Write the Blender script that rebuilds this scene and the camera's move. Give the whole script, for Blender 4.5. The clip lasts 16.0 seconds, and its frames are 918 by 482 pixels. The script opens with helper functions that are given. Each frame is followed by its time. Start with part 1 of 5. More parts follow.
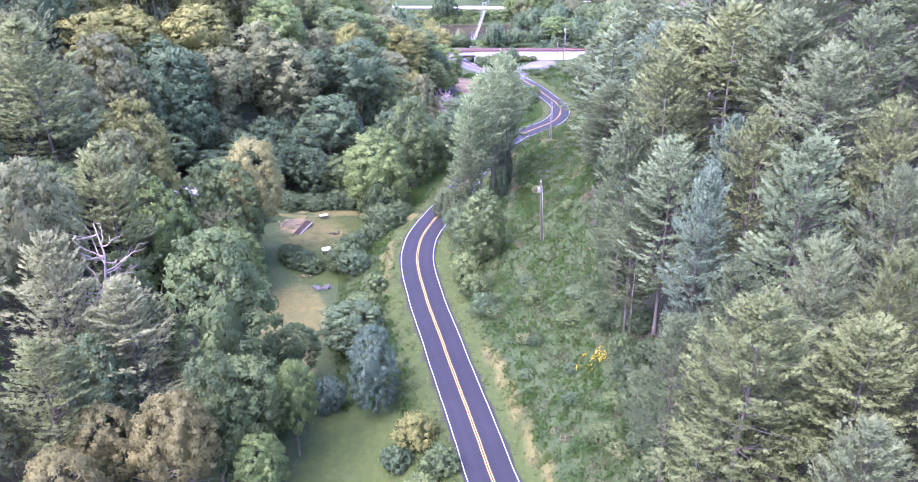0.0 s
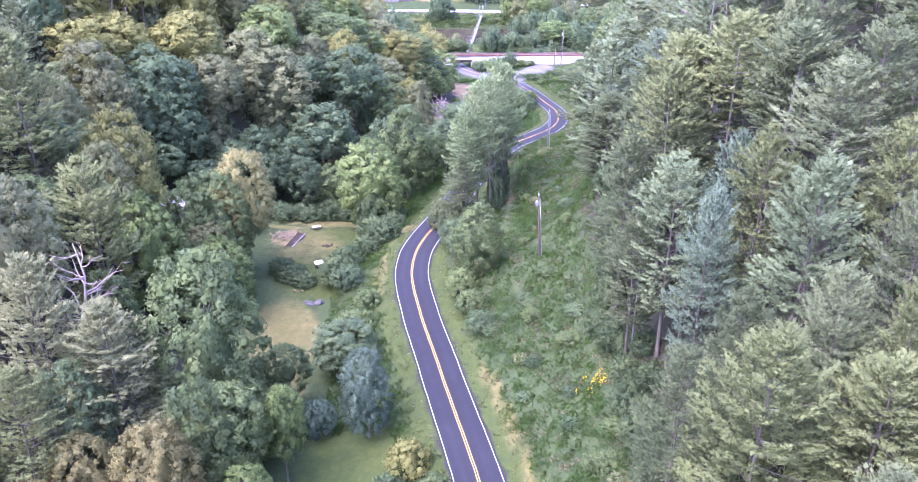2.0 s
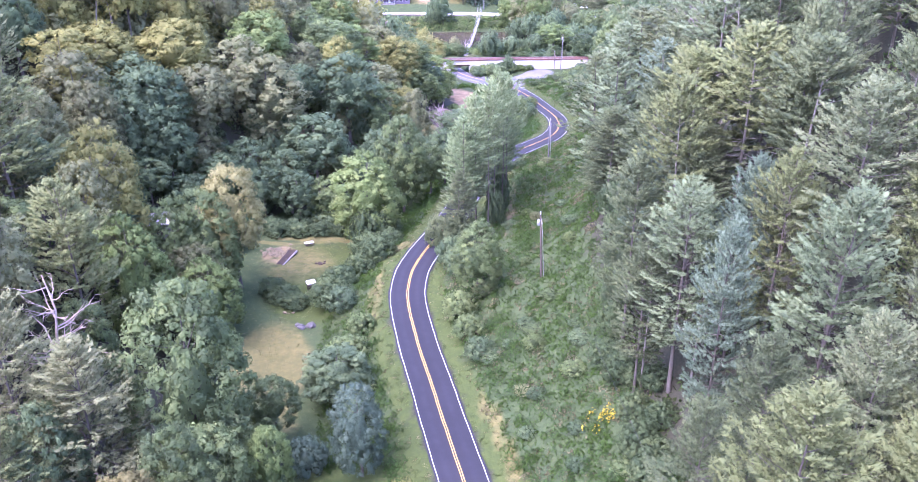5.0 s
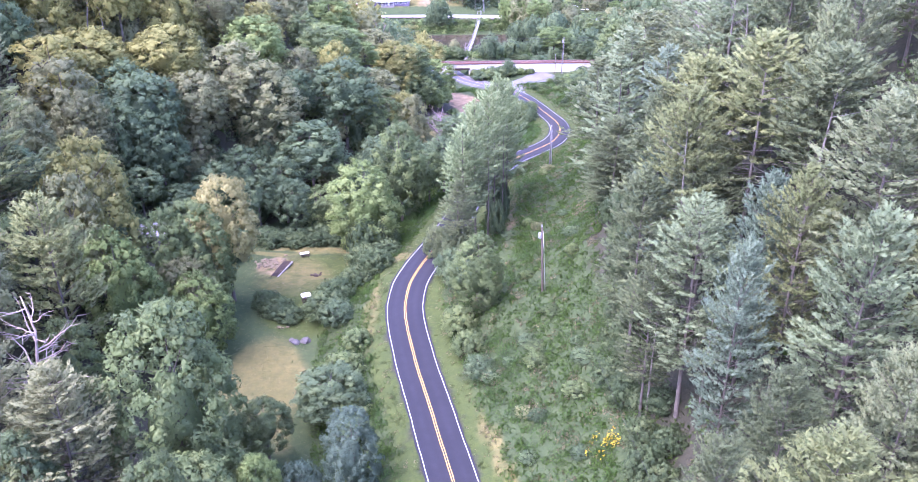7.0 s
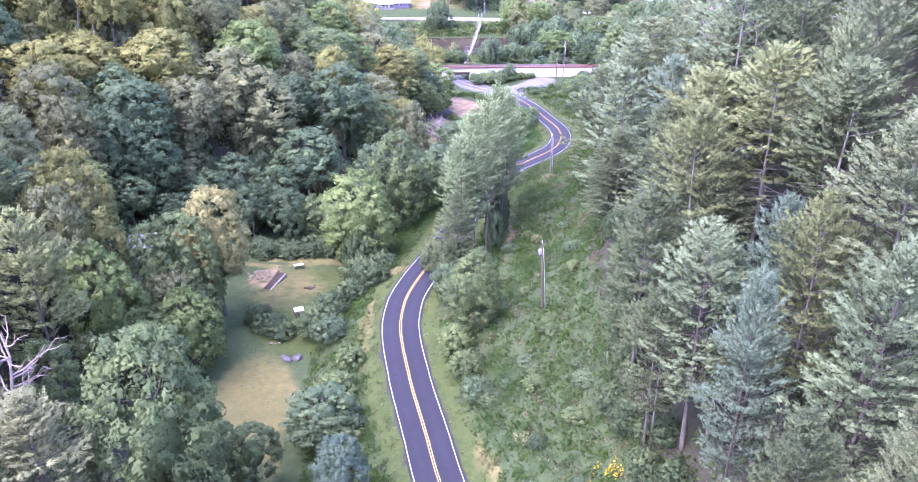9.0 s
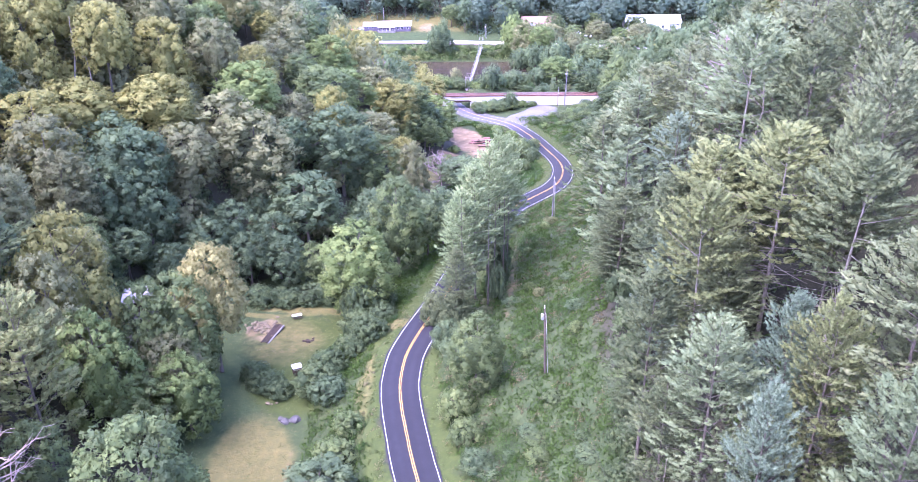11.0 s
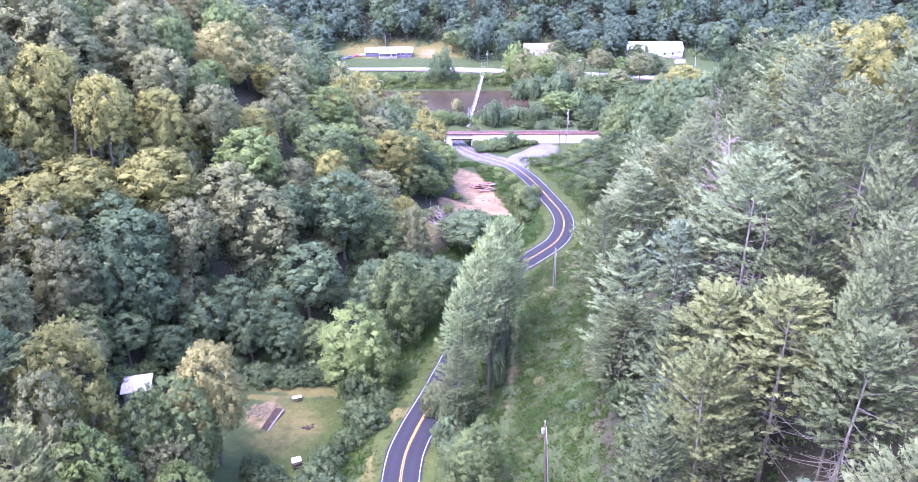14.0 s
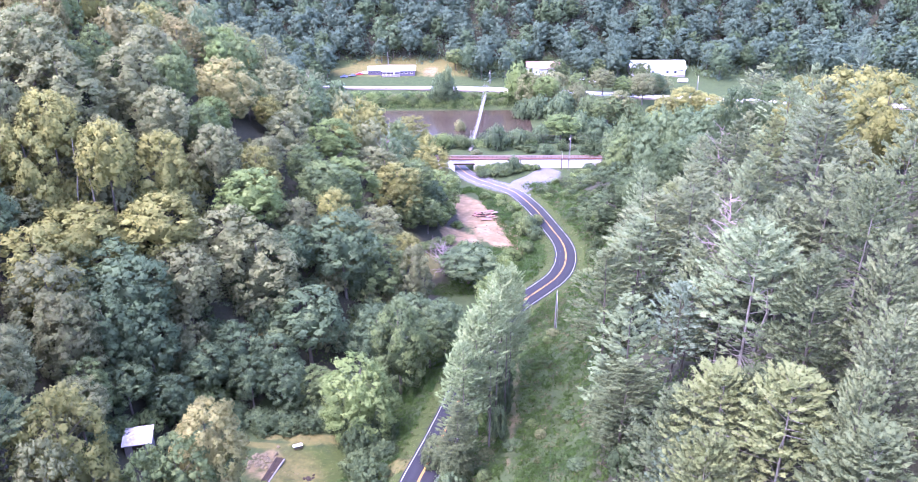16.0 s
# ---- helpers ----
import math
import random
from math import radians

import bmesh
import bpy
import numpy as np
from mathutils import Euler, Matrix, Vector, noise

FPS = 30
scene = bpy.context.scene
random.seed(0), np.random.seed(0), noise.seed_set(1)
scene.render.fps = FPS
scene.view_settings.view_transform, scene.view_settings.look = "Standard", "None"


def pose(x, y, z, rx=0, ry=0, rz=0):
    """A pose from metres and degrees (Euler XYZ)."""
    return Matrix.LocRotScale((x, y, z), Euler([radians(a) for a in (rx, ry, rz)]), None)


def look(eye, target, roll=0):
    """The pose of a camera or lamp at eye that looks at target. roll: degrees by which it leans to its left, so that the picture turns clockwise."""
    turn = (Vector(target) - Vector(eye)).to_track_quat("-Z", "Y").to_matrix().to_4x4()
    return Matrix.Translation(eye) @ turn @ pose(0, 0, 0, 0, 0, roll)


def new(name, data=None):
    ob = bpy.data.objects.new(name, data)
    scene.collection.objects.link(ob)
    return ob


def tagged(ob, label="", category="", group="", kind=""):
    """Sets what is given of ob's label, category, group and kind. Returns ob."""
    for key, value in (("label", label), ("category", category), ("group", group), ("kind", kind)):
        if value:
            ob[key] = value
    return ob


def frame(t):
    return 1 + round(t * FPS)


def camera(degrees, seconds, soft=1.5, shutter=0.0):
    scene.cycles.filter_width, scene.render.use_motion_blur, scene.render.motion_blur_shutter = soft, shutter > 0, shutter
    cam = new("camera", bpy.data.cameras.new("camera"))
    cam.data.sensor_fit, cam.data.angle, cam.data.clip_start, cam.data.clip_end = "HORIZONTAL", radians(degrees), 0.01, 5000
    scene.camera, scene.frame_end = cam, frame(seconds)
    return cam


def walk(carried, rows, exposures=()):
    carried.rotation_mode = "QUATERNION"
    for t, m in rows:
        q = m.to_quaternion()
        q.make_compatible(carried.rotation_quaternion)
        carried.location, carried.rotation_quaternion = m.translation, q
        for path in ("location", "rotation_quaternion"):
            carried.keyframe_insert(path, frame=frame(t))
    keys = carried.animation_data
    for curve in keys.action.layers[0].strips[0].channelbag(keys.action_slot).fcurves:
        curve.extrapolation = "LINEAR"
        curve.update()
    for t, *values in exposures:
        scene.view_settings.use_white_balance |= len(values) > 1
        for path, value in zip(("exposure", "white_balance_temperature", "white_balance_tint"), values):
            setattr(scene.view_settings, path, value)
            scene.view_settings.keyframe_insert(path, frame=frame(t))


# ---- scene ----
cam = camera(59.3, 16.0, soft=0.8)
PATH = [
    (0, (-0.001, 0.007, 77.966), (0.014, 1.795, 77.07), -0.2),
    (0.5, (0.108, 1.258, 78.052), (0.126, 3.047, 77.158), -0.2),
    (1, (0.304, 2.523, 78.081), (0.316, 4.313, 77.188), -0.2),
    (1.5, (0.348, 3.603, 78.06), (0.366, 5.393, 77.167), -0.1),
    (2, (0.4, 4.771, 78.11), (0.421, 6.561, 77.218), -0.2),
    (2.5, (0.513, 6.022, 78.071), (0.533, 7.811, 77.178), -0.1),
    (3, (0.52, 7.201, 78.167), (0.544, 8.989, 77.271), -0.2),
    (3.5, (0.471, 8.418, 78.202), (0.494, 10.207, 77.308), -0.2),
    (4, (0.497, 9.767, 78.188), (0.522, 11.557, 77.296), -0.3),
    (6.5, (1.018, 15.911, 78.178), (1.039, 17.701, 77.287), -0.5),
    (7, (1.081, 16.99, 78.129), (1.103, 18.781, 77.24), -0.5),
    (7.5, (1.246, 18.262, 78.113), (1.281, 20.052, 77.222), -0.4),
    (8, (1.33, 19.604, 78.034), (1.357, 21.395, 77.145), -0.3),
    (8.5, (1.463, 20.73, 78.021), (1.485, 22.521, 77.131), -0.2),
    (11, (1.842, 27.761, 84.541), (1.86, 29.564, 83.676), -0.3),
    (11.5, (1.816, 29.156, 86.986), (1.832, 30.959, 86.122), -0.3),
    (12, (1.746, 30.405, 89.464), (1.764, 32.208, 88.598), -0.2),
    (12.5, (1.993, 31.817, 92.036), (2.003, 33.617, 91.165), -0.1),
    (13, (1.876, 33.003, 94.693), (1.89, 34.804, 93.824), -0.1),
    (13.5, (2.031, 34.299, 97.107), (2.039, 36.1, 96.238), -0.0),
    (14, (1.995, 35.57, 99.71), (2.011, 37.372, 98.843), -0.1),
    (14.5, (2.225, 36.912, 102.297), (2.228, 38.712, 101.425), 0.0),
    (15, (2.383, 38.389, 105.027), (2.387, 40.191, 104.159), 0.0),
    (15.5, (2.239, 39.286, 106.973), (2.269, 41.093, 106.117), 0.0),
    (16, (2.344, 39.589, 108.049), (2.353, 41.395, 107.189), -0.1),
]
walk(cam, [(t, look(eye, target, roll)) for t, eye, target, roll in PATH], exposures=[(0.0, 3.81, 5390, 50.5), (8.0, 3.84, 5390, 52.0), (16.0, 3.90, 5420, 51.5)])

# ---------------------------------------------------------------- daylight
SUN_EL, SUN_AZ = radians(60), radians(236)
world = bpy.data.worlds.new("sky")
scene.world = world
world.use_nodes = True
wn, wl = world.node_tree.nodes, world.node_tree.links
wn.clear()
sky = wn.new("ShaderNodeTexSky")
sky.sky_type, sky.sun_disc = "NISHITA", False
sky.sun_elevation, sky.sun_rotation = SUN_EL, SUN_AZ
sky.air_density, sky.dust_density, sky.ozone_density = 1.0, 2.5, 1.0
wbg, wout = wn.new("ShaderNodeBackground"), wn.new("ShaderNodeOutputWorld")
wbg.inputs[1].default_value = 0.15
wl.new(sky.outputs[0], wbg.inputs[0])
wl.new(wbg.outputs[0], wout.inputs[0])
sun_data = bpy.data.lights.new("sun", "SUN")
sun_data.energy, sun_data.angle, sun_data.color = 0.5, radians(55), (1.0, 0.95, 0.88)
sun = new("sun", sun_data)
sun.matrix_world = look((0, 0, 300), (-math.sin(SUN_AZ) * math.cos(SUN_EL), -math.cos(SUN_AZ) * math.cos(SUN_EL), 300 - math.sin(SUN_EL)))


# ---------------------------------------------------------------- materials
def ramp(nt, fac, stops):
    r = nt.nodes.new("ShaderNodeValToRGB")
    r.color_ramp.elements[0].position, r.color_ramp.elements[0].color = stops[0][0], (*stops[0][1], 1)
    r.color_ramp.elements[1].position, r.color_ramp.elements[1].color = stops[-1][0], (*stops[-1][1], 1)
    for p, c in stops[1:-1]:
        e = r.color_ramp.elements.new(p)
        e.color = (*c, 1)
    nt.links.new(fac, r.inputs[0])
    return r.outputs[0]


def mixc(nt, fac, a, b, mode="MIX"):
    m = nt.nodes.new("ShaderNodeMix")
    m.data_type, m.blend_type = "RGBA", mode
    for sock, v in ((m.inputs[0], fac), (m.inputs[6], a), (m.inputs[7], b)):
        if isinstance(v, (int, float)):
            sock.default_value = v
        elif isinstance(v, tuple):
            sock.default_value = (*v, 1)
        else:
            nt.links.new(v, sock)
    return m.outputs[2]


def noise_tex(nt, scale, detail=4.0, rough=0.55, coords="Object"):
    tc = nt.nodes.new("ShaderNodeTexCoord")
    n = nt.nodes.new("ShaderNodeTexNoise")
    n.inputs["Scale"].default_value, n.inputs["Detail"].default_value, n.inputs["Roughness"].default_value = scale, detail, rough
    nt.links.new(tc.outputs[coords], n.inputs["Vector"])
    return n.outputs["Fac"]


def math_node(nt, op, a, b=0.0):
    m = nt.nodes.new("ShaderNodeMath")
    m.operation = op
    for sock, v in zip(m.inputs, (a, b)):
        if isinstance(v, (int, float)):
            sock.default_value = v
        else:
            nt.links.new(v, sock)
    return m.outputs[0]


def material(name, rough=0.8, metal=0.0, spec=0.3):
    m = bpy.data.materials.new(name)
    m.use_nodes = True
    b = m.node_tree.nodes["Principled BSDF"]
    b.inputs["Roughness"].default_value, b.inputs["Metallic"].default_value = rough, metal
    b.inputs["Specular IOR Level"].default_value = spec
    return m, m.node_tree, b


def bumped(nt, b, height, strength=0.4, dist=0.05):
    bp = nt.nodes.new("ShaderNodeBump")
    bp.inputs["Strength"].default_value, bp.inputs["Distance"].default_value = strength, dist
    nt.links.new(height, bp.inputs["Height"])
    nt.links.new(bp.outputs[0], b.inputs["Normal"])


def speckled(name, dark, light, scale=1.0, rough=0.85, fine=14.0, bump=0.3, metal=0.0, spec=0.3):
    """Two scales of variation between two colours."""
    m, nt, b = material(name, rough, metal, spec)
    big = ramp(nt, noise_tex(nt, scale, 3), [(0.3, dark), (0.7, light)])
    small = noise_tex(nt, scale * fine, 3)
    c = mixc(nt, 0.55, big, ramp(nt, small, [(0.25, tuple(v * 0.55 for v in dark)), (0.75, tuple(min(1, v * 1.3) for v in light))]))
    nt.links.new(c, b.inputs["Base Color"])
    bumped(nt, b, small, bump)
    return m


def foliage(name, dark, mid, light, thin=0.5, spread=0.18, rough=0.6, grain=2.5, open_at=0.40):
    """Leaves: each leaf, each patch of a crown and each tree a little different."""
    m, nt, b = material(name, rough, 0.0, 0.08)
    dark, light = (tuple(0.88 * u + 0.12 * w for u, w in zip(end, mid)) for end in (dark, light))
    geo, info = nt.nodes.new("ShaderNodeNewGeometry"), nt.nodes.new("ShaderNodeObjectInfo")
    patch = noise_tex(nt, 0.22, 2)
    f = math_node(nt, "MULTIPLY", geo.outputs["Random Per Island"], spread)
    f = math_node(nt, "ADD", f, math_node(nt, "MULTIPLY", patch, 0.75))
    f = math_node(nt, "ADD", f, math_node(nt, "MULTIPLY", info.outputs["Random"], 0.5))
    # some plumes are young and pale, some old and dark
    # broadleaf crown cores come in darker: shade put into the tone
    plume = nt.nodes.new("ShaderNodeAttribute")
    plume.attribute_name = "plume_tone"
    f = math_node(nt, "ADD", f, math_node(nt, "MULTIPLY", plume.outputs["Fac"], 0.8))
    fine = noise_tex(nt, 2.6, 2, 0.6)
    f = math_node(nt, "ADD", f, math_node(nt, "MULTIPLY", fine, 0.5))
    f = math_node(nt, "SUBTRACT", f, 0.55)
    bumped(nt, b, fine, 0.55, 0.25)
    c = ramp(nt, f, [(0.0, dark), (0.5, mid), (1.0, light)])
    nt.links.new(c, b.inputs["Base Color"])
    tr = nt.nodes.new("ShaderNodeBsdfTranslucent")
    mx = nt.nodes.new("ShaderNodeMixShader")
    mx.inputs[0].default_value = thin
    nt.links.new(mixc(nt, 0.5, c, light), tr.inputs[0])
    nt.links.new(b.outputs[0], mx.inputs[1])
    nt.links.new(tr.outputs[0], mx.inputs[2])
    # the spray is open between its leaves
    gap = nt.nodes.new("ShaderNodeMapRange")
    gap.inputs[1].default_value, gap.inputs[2].default_value = open_at - 0.02, open_at + 0.02
    nt.links.new(noise_tex(nt, grain, 2.5, 0.6), gap.inputs[0])
    clear, lace = nt.nodes.new("ShaderNodeBsdfTransparent"), nt.nodes.new("ShaderNodeMixShader")
    nt.links.new(gap.outputs[0], lace.inputs[0])
    nt.links.new(clear.outputs[0], lace.inputs[1])
    nt.links.new(mx.outputs[0], lace.inputs[2])
    nt.links.new(lace.outputs[0], nt.nodes["Material Output"].inputs[0])
    return m


PINE_GREEN = foliage("pine_green", (0.064, 0.085, 0.042), (0.108, 0.137, 0.062), (0.150, 0.176, 0.079), thin=0.46, open_at=0.40)
PINE_SILVER = foliage("pine_silver", (0.078, 0.100, 0.053), (0.136, 0.165, 0.077), (0.182, 0.206, 0.098), thin=0.46, open_at=0.40)
PINE_BLUE = foliage("pine_blue", (0.068, 0.101, 0.064), (0.120, 0.167, 0.100), (0.183, 0.237, 0.144), thin=0.46, open_at=0.40)
PINE_PALE = foliage("pine_pale", (0.075, 0.102, 0.051), (0.149, 0.193, 0.093), (0.203, 0.250, 0.121), thin=0.46, open_at=0.40)
PINE_GOLD = foliage("pine_gold", (0.086, 0.103, 0.041), (0.150, 0.177, 0.067), (0.192, 0.215, 0.086), thin=0.46, open_at=0.40)
PINE_FRESH = foliage("pine_fresh", (0.062, 0.090, 0.038), (0.150, 0.204, 0.088), (0.250, 0.306, 0.138), thin=0.40, open_at=0.40)
PINE_ASH = foliage("pine_ash", (0.111, 0.126, 0.058), (0.192, 0.207, 0.097), (0.251, 0.263, 0.125), thin=0.46, open_at=0.40)
LEAF_GREEN = foliage("leaf_green", (0.066, 0.094, 0.044), (0.112, 0.154, 0.059), (0.180, 0.219, 0.080))
LEAF_DEEP = foliage("leaf_deep", (0.044, 0.068, 0.033), (0.078, 0.113, 0.048), (0.130, 0.166, 0.068))
LEAF_DARK = foliage("leaf_dark", (0.059, 0.091, 0.048), (0.095, 0.138, 0.067), (0.159, 0.207, 0.090))
LEAF_LIGHT = foliage("leaf_light", (0.081, 0.119, 0.042), (0.141, 0.193, 0.062), (0.207, 0.260, 0.090))
LEAF_GOLD = foliage("leaf_gold", (0.120, 0.125, 0.041), (0.198, 0.204, 0.065), (0.276, 0.272, 0.086))
LEAF_TAN = foliage("leaf_tan", (0.143, 0.140, 0.054), (0.240, 0.233, 0.087), (0.327, 0.316, 0.128))
LEAF_RUSSET = foliage("leaf_russet", (0.111, 0.107, 0.044), (0.187, 0.175, 0.070), (0.272, 0.253, 0.101))
# bluish leaves; on the far hillside their blue stands in for haze
LEAF_BLUE = foliage("leaf_blue", (0.059, 0.089, 0.059), (0.086, 0.128, 0.082), (0.128, 0.177, 0.114))
LEAF_GREY = foliage("leaf_grey", (0.099, 0.110, 0.055), (0.158, 0.176, 0.080), (0.240, 0.251, 0.112))
FLOWER = foliage("goldenrod", (0.315, 0.216, 0.018), (0.54, 0.405, 0.027), (0.675, 0.54, 0.072))
WEED = foliage("weeds", (0.025, 0.049, 0.009), (0.043, 0.081, 0.014), (0.080, 0.126, 0.025))
BRAMBLE = foliage("brambles", (0.029, 0.061, 0.015), (0.048, 0.093, 0.022), (0.077, 0.129, 0.033))
BLADES = foliage("grass_blades", (0.046, 0.062, 0.018), (0.064, 0.084, 0.026), (0.088, 0.108, 0.038))
DRYWEED = foliage("dry_weeds", (0.084, 0.072, 0.038), (0.137, 0.122, 0.065), (0.194, 0.171, 0.099))
BARK = speckled("bark", (0.046, 0.039, 0.030), (0.111, 0.098, 0.077), 0.8, fine=9)
BARK_PALE = speckled("pale_bark", (0.101, 0.090, 0.070), (0.195, 0.179, 0.144), 0.8, fine=9)
DEADWOOD = speckled("dead_wood", (0.197, 0.156, 0.123), (0.337, 0.273, 0.222), 1.5, fine=6)
BRUSHWOOD = speckled("grey_brush", (0.13, 0.098, 0.091), (0.273, 0.221, 0.208), 1.5, fine=6)


# ---------------------------------------------------------------- lie of the land
ROAD = [(34, -140), (26, -60), (18, 0), (10.5, 50), (4.8, 76.3), (2.9, 86.1), (1.2, 94.2), (-0.7, 103), (-2.4, 111.3), (-4.0, 118.5), (-5.5, 126.6), (-6.7, 134.5), (-6.9, 140.7), (-6.2, 147.4), (-4.2, 154.9), (-1.2, 165), (2.6, 179.8), (6.5, 197), (12, 215), (19, 231.1), (22.3, 236.3), (28.2, 244.9), (32.6, 252.2), (35.9, 261.1), (37.9, 272), (38.1, 283.2), (36.6, 295.6), (34.1, 311.3), (31.1, 325.3), (26.5, 340), (19.9, 349.8), (12.9, 357.5), (7.0, 366.6), (2.0, 380), (-6, 392)]
ROAD_Z = ([-140, 60, 90, 155, 165, 220, 300, 353, 392], [12, 7.0, 5.6, 5.2, 4.2, -1.6, -10.5, -14.7, -16.0])
FOOT = ([-200, 60, 100, 140, 170, 190, 205, 230, 260, 300, 340, 360, 400], [-66, -46, -43, -46, -48, -41, -21, -6, 1, 5, 4, -8, -60])
FLOOR_Z = ([-200, 60, 150, 175, 200, 300, 353, 400], [8, 1.5, 0.0, -1.2, -3.0, -12.0, -15.8, -16.5])


def smooth_line(points, step):
    """Catmull-Rom through the points, resampled evenly."""
    p = np.array([2 * np.array(points[0]) - points[1], *points, 2 * np.array(points[-1]) - points[-2]], float)
    u = np.linspace(0, 1, 24, endpoint=False)[:, None]
    out = [0.5 * (2 * b + (c - a) * u + (2 * a - 5 * b + 4 * c - d) * u**2 + (3 * b - a - 3 * c + d) * u**3) for a, b, c, d in zip(p, p[1:], p[2:], p[3:])]
    q = np.vstack([*out, p[-2:-1]])
    s = np.r_[0, np.cumsum(np.hypot(*np.diff(q[:, :2], axis=0).T))]
    k = np.arange(0, s[-1], step)
    return np.stack([np.interp(k, s, q[:, n]) for n in range(q.shape[1])], 1)


road_line = smooth_line(ROAD, 1.5)
road_dir = np.gradient(road_line, axis=0)
road_dir /= np.linalg.norm(road_dir, axis=1)[:, None]


def step01(v, a, b):
    t = np.clip((np.asarray(v, float) - a) / (b - a), 0, 1)
    return t * t * (3 - 2 * t)


def road_side(x, y):
    """Distance to the right of the road's middle (left: minus), and the road's height there."""
    x, y = np.atleast_1d(np.asarray(x, float)), np.atleast_1d(np.asarray(y, float))
    d, z = np.empty(x.shape), np.empty(x.shape)
    for a in range(0, len(x), 4000):
        ox, oy = x[a : a + 4000, None] - road_line[:, 0], y[a : a + 4000, None] - road_line[:, 1]
        r2 = ox * ox + oy * oy
        n = r2.argmin(1)
        i = np.arange(len(n))
        side = np.sign(ox[i, n] * road_dir[n, 1] - oy[i, n] * road_dir[n, 0])
        d[a : a + 4000] = side * np.sqrt(r2[i, n])
        z[a : a + 4000] = np.interp(road_line[n, 1], *ROAD_Z)
    return d, z


def waves(x, y):
    return 0.5 * np.sin(x * 0.11 + 1.3 * np.sin(y * 0.05)) + 0.5 * np.sin(y * 0.093 + x * 0.041 + 1.0) + 0.25 * np.sin(x * 0.31 + y * 0.27)


def ground(x, y):
    x, y = np.atleast_1d(np.asarray(x, float)), np.atleast_1d(np.asarray(y, float))
    d, zr = road_side(x, y)
    floor = np.interp(y, *FLOOR_Z)
    # the bank and hill to the right of the road
    dr = np.maximum(d - 4.6, 0)
    gentle, edge = np.interp(y, [92, 122, 190, 230], [0.47, 0.34, 0.34, 0.45]), np.interp(y, [92, 122, 200, 240], [18, 25, 25, 16])
    rise = gentle * dr + (0.87 - gentle) * np.maximum(d - edge, 0)
    rise = np.minimum(rise, 70 + 0.15 * dr)
    rise = np.maximum(rise - 0.8 * np.maximum(x - np.interp(y, [150, 200, 300], [400, 106, 92]), 0), 0)
    right = zr - 0.12 + rise * step01(y, 372, 255) - 0.2 * step01(d, 3.4, 4.2) * step01(d, 6, 4.6)
    # the drop to the meadow and the hill to the left
    dl = np.maximum(-d - 4.6, 0)
    left = np.maximum(zr - 0.12 - 0.42 * dl, floor)
    foot = np.maximum(np.interp(y, *FOOT) - x, 0)
    slope = np.interp(y, [150, 195], [0.88, 0.66])
    hill = slope * (np.sqrt(foot * foot + 16) - 4) * step01(y, 425, 335)
    left = left + np.minimum(hill, 80 + 0.15 * foot)
    z = np.where(d > 0, right, left)
    near = step01(np.abs(d), 5, 14)
    z = z + near * waves(x, y) * 0.7
    # terrace with the railway, river, far bank
    far = step01(y, 356, 366)
    flat = np.interp(y, [355, 378, 407, 417, 423, 483, 490, 499, 504, 522, 530, 556, 566, 700, 1200], [-14.5, -13.5, -14.5, -20, -23.5, -23.5, -20.5, -18.2, -17.6, -17.4, -15, -13, -10, 62, 190])
    flat = np.where((y > 412) & (y < 497), np.maximum(flat, -24 + 5.5 * step01(x, 36, 54)), flat)
    flat = flat + step01(y, 560, 620) * (8 * np.sin(x * 0.021 + 0.4) + 4 * np.sin(x * 0.05 + y * 0.03)) + step01(y, 575, 640) * np.maximum(np.abs(x) - 60, 0) * 0.05
    keep = np.where(d > 0, np.maximum(z + 14, 0) * step01(y, 400, 366), np.maximum(z + 14, 0) * step01(y, 425, 370))
    z = z * (1 - far) + (flat + keep) * far
    # the road's own bed, and the way under the railway
    bed = step01(np.abs(d), 5.2, 4.0) * step01(y, 400, 392)
    return z * (1 - bed) + (zr - 0.14) * bed


# ---------------------------------------------------------------- building helpers
def mesh_of(name, verts, faces, mat, smooth=False, normals=None):
    me = bpy.data.meshes.new(name)
    verts = np.asarray(verts, float)
    me.from_pydata(verts.tolist(), [], faces.tolist() if isinstance(faces, np.ndarray) else faces)
    me.materials.append(mat)
    if smooth or normals is not None:
        me.polygons.foreach_set("use_smooth", np.ones(len(me.polygons), bool))
    if normals is not None:
        me.normals_split_custom_set_from_vertices(np.asarray(normals).tolist())
    me.update()
    return me


def part(name, bm, mat, parent=None, label=""):
    """Links a bmesh (or a finished mesh) as one mesh object under a thing or a part."""
    if isinstance(bm, bmesh.types.BMesh):
        me = bpy.data.meshes.new(name)
        bm.normal_update()
        bm.to_mesh(me)
        bm.free()
        me.materials.append(mat)
    else:
        me = bm
    ob = new(name, me)
    ob.parent = parent
    return tagged(ob, label)


def thing(name, at, label, category, group="", kind="", turn=0.0):
    e = new(name)
    e.empty_display_size = 0.3
    e.matrix_basis = pose(*at, 0, 0, turn)
    return tagged(e, label, category, group, kind)


